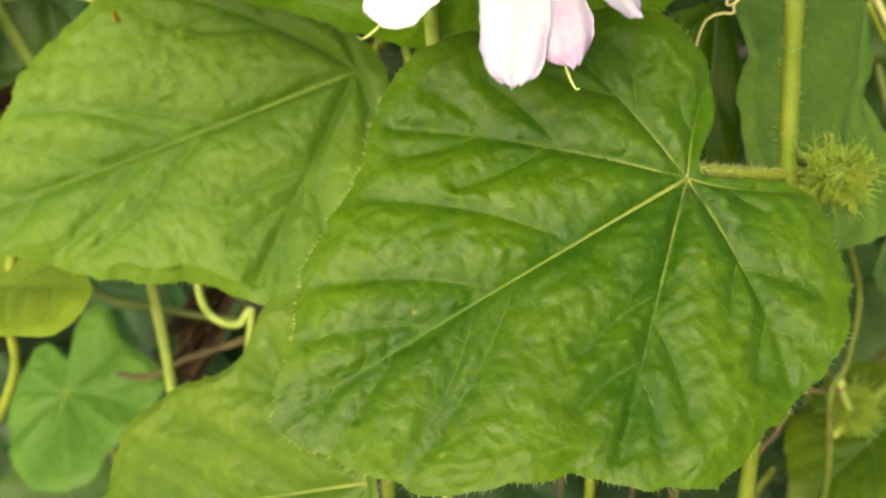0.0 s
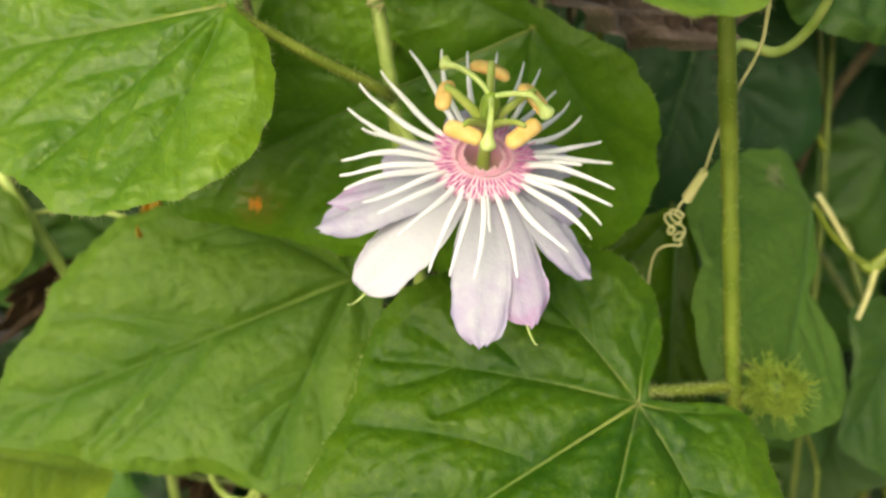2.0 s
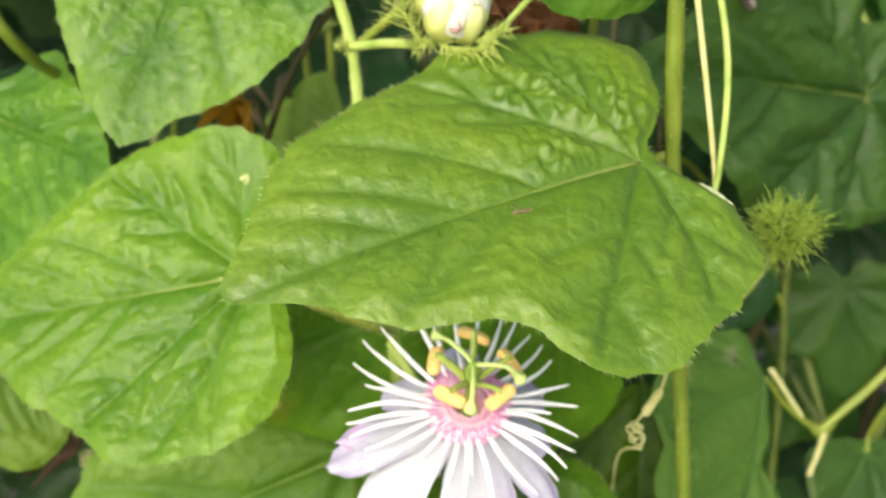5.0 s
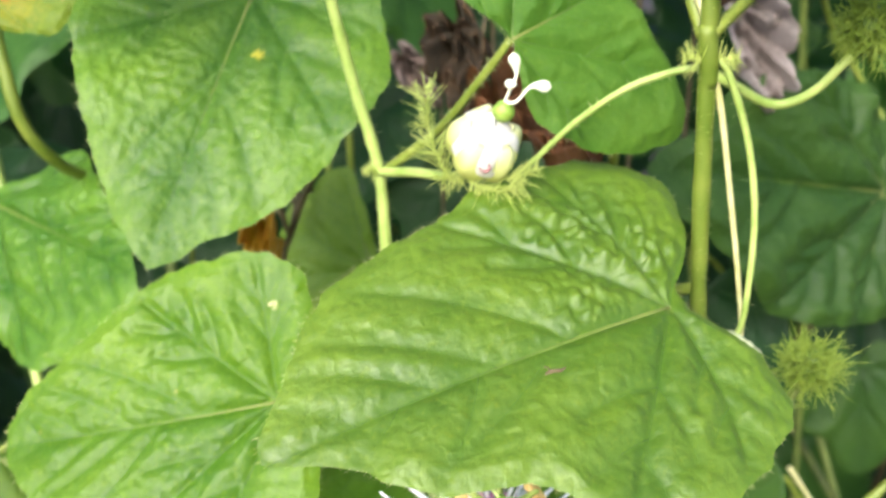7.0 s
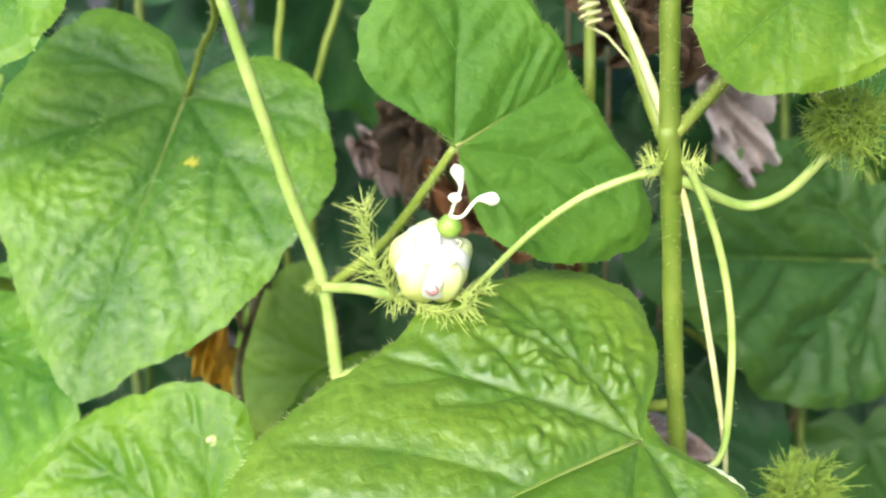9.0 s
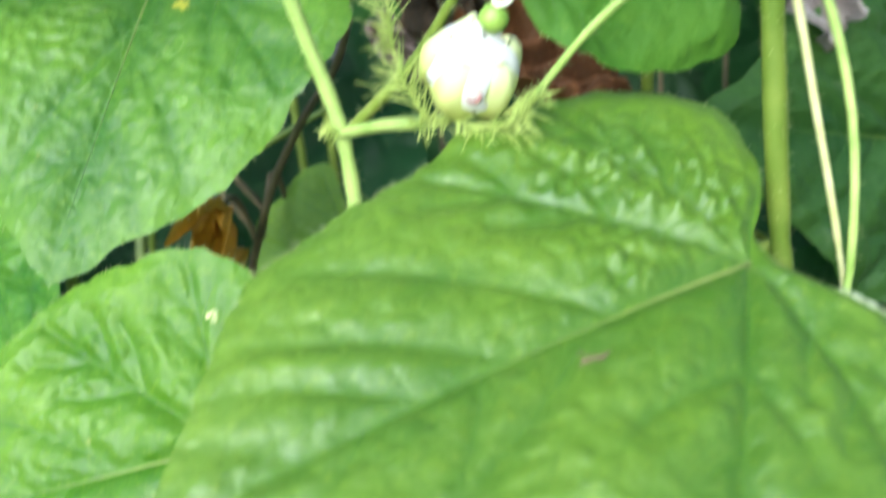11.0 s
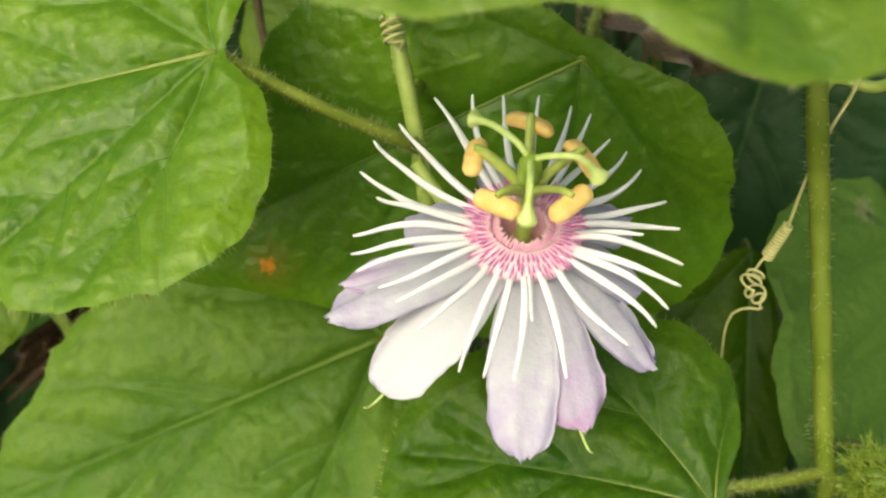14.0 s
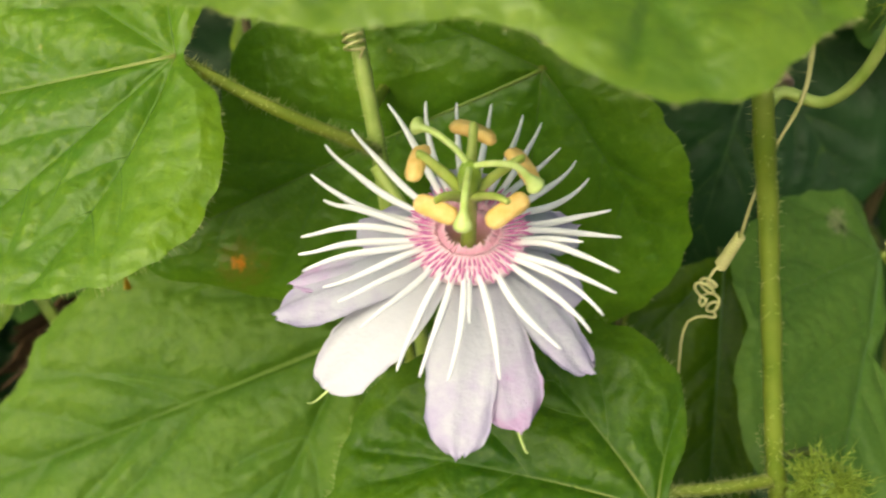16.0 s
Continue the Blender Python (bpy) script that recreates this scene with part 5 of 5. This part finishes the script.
bloom("pedicel", tube(glide([(0, 0, -0.0085), (-0.003, 0.004, -0.012), (-0.0075, 0.012, -0.0135), (-0.0135, 0.0185, -0.0085)], 20), 0.00095, 9), STEM_PALE, "green flower stalk")

# ---- old bloom with feathery bracts ----
BUD = Vector((-0.0024, 0.1465, 1.0541))
BA = Vector((0.25, -0.70, 0.66)).normalized()
bx = (Vector((1, 0, 0)) - BA * BA.x).normalized()
BM = Matrix((bx, BA.cross(bx), BA)).transposed().to_4x4()
BM.translation = BUD
bud = new("flower_bud")
bud.empty_display_size = 0.01
bud.matrix_basis = BM
tagged(bud, "half-closed white flower in green sepals with feathery bracts", "flower bud")


def segment(az, wide, r, z0, z1, fold, seed, thick=0.00035):
    """One closing tepal of the globe."""
    g = np.random.default_rng(seed)
    v, nu, nv = [], 18, 11
    ph = g.uniform(0, 6.28)
    for layer in (0, thick):
        for i in range(nu):
            t = i / (nu - 1)
            la = z0 + (z1 - z0) * t
            for j in range(nv):
                s = j / (nv - 1) * 2 - 1
                w = wide * math.sin(math.pi * (0.12 + 0.80 * t)) ** 0.6
                lo = az + s * w
                rr = r * (1 + fold * math.cos(s * math.pi / 2) ** 2 - 0.04 * s * s + 0.03 * math.sin(7 * t + 3 * s + ph) + 0.015 * math.sin(13 * t - 6 * s + 2 * ph)) - layer
                v.append((rr * math.cos(radians(la)) * math.cos(radians(lo)), rr * math.cos(radians(la)) * math.sin(radians(lo)), rr * math.sin(radians(la)) * 1.0))
    n = nu * nv
    f = [(i * nv + j, i * nv + j + 1, (i + 1) * nv + j + 1, (i + 1) * nv + j) for i in range(nu - 1) for j in range(nv - 1)]
    f += [tuple(q + n for q in reversed(face)) for face in f]
    rim = [i * nv for i in range(nu)] + [(nu - 1) * nv + j for j in range(1, nv)] + [i * nv + nv - 1 for i in range(nu - 2, -1, -1)]
    f += [(q, p, p + n, q + n) for p, q in zip(rim[:-1], rim[1:])]
    return np.array(v), f


SEPAL = banded_material("sepal_green", ((0.0, (0.36, 0.45, 0.07)), (0.55, (0.56, 0.60, 0.16)), (1.0, (0.76, 0.78, 0.45))), 500, 0.45, 0.15)
for k in range(5):
    sh = segment(k * 72 + 20, 34, 0.0057, -80, 56, 0.09, 70 + k)
    piece("sepal", sh, SEPAL, bud, "green ribbed sepal", np.tile(np.repeat(np.linspace(0, 1, 18), 11), 2))
for k in range(5):
    piece("petal", segment(k * 72 + 56, 50, (0.0052, 0.0055, 0.0053, 0.0056, 0.0054)[k], 2, (82, 112, 88, 122, 98)[k], 0.05, 80 + k), BUD_WHITE, bud, "white crumpled petal")
piece("core", tube([(0, 0, z * 0.0047) for z in np.linspace(-1, 1, 12)], [max(0.05, math.sqrt(1 - z * z)) * 0.0049 for z in np.linspace(-1, 1, 12)], 18), BUD_WHITE, bud, "white folded inner petals")
inv = BM.inverted()


def in_bud(shape):
    """A shape given in the world, in the closed flower's own space."""
    return np.array([tuple(inv @ Vector(p)) for p in shape[0]]), shape[1]


piece("ovary", in_bud(tube([(0.0004 + 0.08 * q, 0.1448 - 0.3 * q, 1.0582 + q) for q in (0, 0.0005, 0.0013, 0.0022, 0.0031, 0.0035)], [0.0005, 0.0013, 0.0018, 0.0017, 0.0010, 0.0003], 14)), OVARY, bud, "small round green ovary")
for pts in (((0.0006, 0.1437, 1.0615), (0.0016, 0.1428, 1.0640), (0.0023, 0.1422, 1.0662), (0.0016, 0.1420, 1.0692)), ((0.0007, 0.1436, 1.0614), (0.0024, 0.1428, 1.0617), (0.0046, 0.1422, 1.0641), (0.0076, 0.1420, 1.0640)), ((0.0006, 0.1437, 1.0615), (0.0012, 0.1426, 1.0632), (0.0015, 0.1418, 1.0650))):
    t = np.linspace(0, 1, 24)
    r = (0.00026 + 0.00072 * np.clip((t - 0.62) / 0.25, 0, 1) ** 1.2) * np.sqrt(np.clip(1 - np.clip((t - 0.86) / 0.14, 0, 1) ** 2.2, 0.006, 1))
    piece("style", in_bud(tube(glide(pts, 24), r, 9)), STIGMA, bud, "cream style with a swollen stigma")
scar = glide([tuple(inv @ Vector(p)) for p in ((-0.0033, 0.1412, 1.0518), (-0.0025, 0.1410, 1.0511), (-0.0016, 0.1411, 1.0515), (-0.0018, 0.1409, 1.0524))], 12)
piece("withered_edge", tube(scar, 0.00030 * np.sin(np.linspace(0.3, 2.9, 12)), 6), PINK_BROWN, bud, "withered brownish petal edge")


for line, count, size, seed, pull in ((((-0.0078, 0.1490, 1.0480), (-0.0100, 0.1475, 1.0525), (-0.0112, 0.1470, 1.0580), (-0.0114, 0.1465, 1.0635)), 92, 0.0068, 31, (-0.3, -0.2, 0.3)),
                                      (((-0.0090, 0.1490, 1.0480), (-0.0075, 0.1465, 1.0488), (-0.0055, 0.1448, 1.0484)), 44, 0.0040, 34, (-0.2, -0.4, 0.1)),
                                      (((-0.0048, 0.1450, 1.0487), (-0.0022, 0.1430, 1.0478), (0.0010, 0.1424, 1.0478), (0.0042, 0.1424, 1.0496)), 96, 0.0060, 32, (0.15, -0.5, -0.55)),
                                      (((0.0005, 0.1450, 1.0490), (0.0035, 0.1440, 1.0498), (0.0058, 0.1432, 1.0512)), 40, 0.0040, 33, (0.4, -0.3, 0.1))):
    piece("bract", in_bud(thorns(line, count, size, seed, 0.00012, pull, 0.4, 0.28)), BRACT, bud, "feathery yellow-green bract")
piece("pedicel", in_bud(tube(glide([(-0.0204, 0.1645, 1.0452), (-0.014, 0.158, 1.0468), (-0.0075, 0.151, 1.0478), (-0.0030, 0.1480, 1.0495)], 20), 0.00085, 9)), STEM_PALE, bud, "pale green stalk")


# ---- green fruits wrapped in bracts ----
def spiny_fruit(at, radius, seed, stalk, threads=330):
    g = np.random.default_rng(seed)
    ob = new("spiny_fruit")
    ob.empty_display_size = 0.01
    ob.matrix_basis = Matrix.Translation(at)
    tagged(ob, "unripe green fruit wrapped in mossy spiny bracts", "fruit", "fruits")
    a = Vector(at)
    zs = np.linspace(-1, 1, 12)
    piece("fruit", tube([(0, 0, z * radius * 0.5) for z in zs], [max(0.04, math.sqrt(max(0, 1 - z * z))) * radius * 0.42 for z in zs], 14), FRUIT, ob, "smooth green fruit")
    for k in range(3):
        shapes = []
        for q in range(threads // 3):
            lo, la = radians(k * 120 + g.uniform(-70, 70)), math.asin(g.uniform(-0.95, 0.95))
            d = np.array((math.cos(la) * math.cos(lo), math.cos(la) * math.sin(lo), math.sin(la)))
            b = d * radius * 0.46
            e = d + g.normal(size=3) * 0.55
            e /= np.linalg.norm(e)
            ln = radius * g.uniform(0.35, 0.62)
            t = np.linspace(0, 1, 6)[:, None]
            line = b + ln * (t * e + t ** 2 * g.normal(size=3) * 0.55)
            shapes.append(tube(line, 0.00015 * np.linspace(1.1, 0.2, 6), 4))
            for s in (1, 2, 3, 4):
                w = e * 0.7 + g.normal(size=3) * 0.65
                w /= np.linalg.norm(w)
                shapes.append(tube(line[s] + np.linspace(0, 1, 4)[:, None] * w * ln * g.uniform(0.25, 0.5), 0.00011 * np.array((1, 0.8, 0.55, 0.2)), 4))
        piece("bract", joined(shapes), MOSSY, ob, "mossy yellow-green bract")
    rel = [tuple(Vector(p) - a) for p in stalk]
    piece("pedicel", tube(glide(rel, 24), 0.0008 * np.linspace(1.1, 0.9, 24), 8), STEM_PALE, ob, "green fruit stalk")
    return ob


spiny_fruit((0.0537, 0.139, 1.0735), 0.0062, 91, [(0.0315, 0.142, 1.0662), (0.034, 0.142, 1.065), (0.0418, 0.145, 1.061), (0.0471, 0.143, 1.063), (0.0515, 0.140, 1.069)])
spiny_fruit((0.0497, 0.1372, 1.0206), 0.0058, 92, [(0.0367, 0.1503, 1.0010), (0.0392, 0.152, 1.0031), (0.044, 0.15, 1.0022), (0.0471, 0.145, 1.007), (0.0490, 0.139, 1.0165)])
spiny_fruit((0.0490, 0.149, 0.9462), 0.0058, 93, [(0.0427, 0.1535, 0.9440), (0.0450, 0.153, 0.9425), (0.0485, 0.150, 0.9425)], 300)
spiny_fruit((0.0800, 0.198, 0.8730), 0.0060, 94, [(0.0725, 0.19, 0.8850), (0.076, 0.194, 0.8780), (0.0790, 0.197, 0.8735)])

# ---- dry litter caught in the vines ----
PLAIN = [30, 27, 24, 22, 22, 25, 27, 26, 25, 27, 27, 24, 15, 24, 27, 27, 25, 26, 27, 25, 22, 22, 24, 27]


def crumpled(at, way, face, size, mat, seed, label):
    ob = thing("dry_leaf", at, label, "leaf", "dry leaves")
    u, w = Vector(way).normalized(), Vector(face)
    w = (w - u * u.dot(w)).normalized()
    m = Matrix((u, w.cross(u), w)).transposed().to_4x4()
    m.translation = at
    b = Blade((13 * size, 0), [q * size * (1 + 0.05 * math.sin(i * 1.3 + seed)) for i, q in enumerate(PLAIN)], (26 / size, 8, 34 / size), seed, 34, 96, 0.0034, 0.0034)
    b.v[:, 2] += 0.004 * size * np.sin(b.v[:, 0] * 420 / size + 1.3 * np.sin(b.v[:, 1] * 380 / size))
    part("blade", (b.v * np.array((1.1, 0.55, 1.5)), b.f), LEAF[mat[0]], ob, m=m, along=b.tint)
    g = Vector(at)
    line = glide([tuple(g), tuple(g + Vector((0.004, 0.012, -0.01))), (at[0] + 0.01, at[1] + 0.04, at[2] - 0.1), (at[0], 0.36, 0.0)], 24)
    part("dry_stalk", tube(line, 0.0006, 6), STEM_BROWN, ob)


crumpled((-0.006, 0.236, 1.062), (0.3, -0.2, -1), (-0.2, -1, 0.4), 0.5, DRY, 201, "dark brown crumpled dry leaf")
crumpled((0.030, 0.226, 1.090), (0.5, -0.2, -0.8), (0.2, -1, 0.3), 0.62, DRY, 202, "brown crumpled dry leaf in the vine")
crumpled((0.046, 0.232, 1.098), (-0.4, -0.1, -0.9), (0.1, -1, 0.2), 0.6, DRY, 203, "brown curled dry leaf in the vine")
crumpled((0.004, 0.216, 1.047), (0.7, -0.3, -0.6), (0, -1, 0.5), 0.6, RUST, 204, "brown crumpled dry leaf in the vine")
crumpled((0.063, 0.252, 1.066), (0.2, 0, -1), (0, -1, 0.1), 0.52, GREY_DRY, 205, "pale grey curled dry leaf")
crumpled((0.016, 0.203, 1.008), (0.85, 0, -0.45), (0.1, -1, 0.3), 0.75, PALE_DRY, 206, "pale brown curled dry leaf")
crumpled((-0.020, 0.256, 1.053), (0.5, 0, -0.8), (-0.1, -1, 0.4), 0.3, PALE_DRY, 207, "greyish brown crumpled dry leaf")
crumpled((-0.0515, 0.216, 1.026), (0.45, 0.1, -0.9), (-0.2, -1, 0.3), 0.32, AMBER, 208, "withered amber leaf in the vine")
crumpled((-0.073, 0.218, 0.972), (0.3, 0, -0.8), (0, -1, 0.3), 0.34, AMBER, 209, "withered orange leaf in the vine")
crumpled((-0.104, 0.25, 0.930), (-0.5, 0, -0.7), (0, -1, 0.3), 0.35, DRY, 210, "small brown dry leaf in the vine")
crumpled((-0.070, 0.272, 0.866), (-0.3, 0, -0.9), (0, -1, 0.5), 0.5, DRY, 211, "dark brown dry leaf in the vine")
crumpled((0.022, 0.238, 1.105), (0.1, 0, -1), (0.4, -1, 0.1), 0.7, DRY, 212, "dark brown hanging dry leaf")

# ---- small fallen husk on the arching leaf ----
husk = thing("fallen_husk", (0.0060, 0.1088, 1.0322), "tiny dry brown flower husk lying on the leaf", "plant debris")
part("husk", tube(glide([(0.0048, 0.1082, 1.0321), (0.0058, 0.1081, 1.0326), (0.0068, 0.1085, 1.0325), (0.0076, 0.1089, 1.0328)], 12), 0.00024 * np.array((0.5, 0.9, 1.2, 1.3, 1.1, 1.0, 1.2, 1.3, 1.0, 0.8, 0.6, 0.4)), 7), STEM_BROWN, husk, "shrivelled brown husk")
part("tip", tube(glide([(0.0054, 0.1081, 1.0326), (0.0051, 0.1078, 1.0332), (0.0046, 0.1078, 1.0333)], 6), 0.0001, 5), STEM_BROWN, husk)

# ---- thicket behind ----
thicket = thing("vine_thicket", (0.02, 0.55, 0), "dense dark green vines behind", "vines")
rng = np.random.default_rng(77)
far_shapes = []
for k in range(4):
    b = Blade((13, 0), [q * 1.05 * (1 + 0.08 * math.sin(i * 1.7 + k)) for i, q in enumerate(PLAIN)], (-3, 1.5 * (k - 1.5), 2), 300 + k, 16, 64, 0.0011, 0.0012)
    # darkened greens carry the thicket's shade in their colour
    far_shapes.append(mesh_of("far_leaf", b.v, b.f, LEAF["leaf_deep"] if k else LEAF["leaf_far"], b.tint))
small = [Blade((13, 0), [q * 1.05 * (1 + 0.08 * math.sin(i * 1.7 + k)) for i, q in enumerate(PLAIN)], (-3, 1.5 * (k - 1.5), 2), 310 + k, 9, 40, 0.0011, 0.0012) for k in range(4)]
mass_v, mass_f, mass_a, total, near = [], [], [], 0, 0
for k in range(1500):
    x, z = rng.uniform(-0.42, 0.42), rng.uniform(0.03, 1.26)
    y = 0.285 + 0.45 * rng.uniform() ** 1.3
    face = Vector((rng.normal() * 0.45, -1, 0.55 + rng.normal() * 0.45)).normalized()
    ang = rng.uniform(0, 2 * math.pi)
    u = Vector((math.cos(ang), 0.2, -abs(math.sin(ang))))
    u = (u - face * face.dot(u)).normalized()
    m = Matrix((u, face.cross(u), face)).transposed().to_4x4() @ Matrix.Scale(rng.uniform(0.75, 1.35), 4)
    m.translation = (x, y, z)
    if z > 0.78 and abs(x) < 0.2 and y < 0.5 and near < 290:
        near += 1
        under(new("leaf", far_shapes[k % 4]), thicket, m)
        continue
    b, mm = small[k % 4], np.array(m)
    mass_v.append(b.v @ mm[:3, :3].T + mm[:3, 3])
    mass_f += [tuple(q + total for q in face_) for face_ in b.f]
    mass_a.append(b.tint)
    total += len(b.v)
tagged(part("foliage", (np.vstack(mass_v), mass_f), LEAF["leaf_deep"], thicket, "dense green leaves in a shade-darkened colour", along=np.concatenate(mass_a)), kind="stuff")
for k in range(26):
    x, y = rng.uniform(-0.30, 0.34), rng.uniform(0.30, 0.52)
    pts = [(x, y, -0.02)] + [(x + rng.normal() * 0.03, y + rng.normal() * 0.02, h) for h in (0.3, 0.55, 0.75, 0.85, 0.95, 1.05, 1.15, 1.25)]
    part("stem", tube(glide(pts, 40), rng.uniform(0.0010, 0.0019), 7), STEM_DARK if k % 3 else STEM_BROWN, thicket)
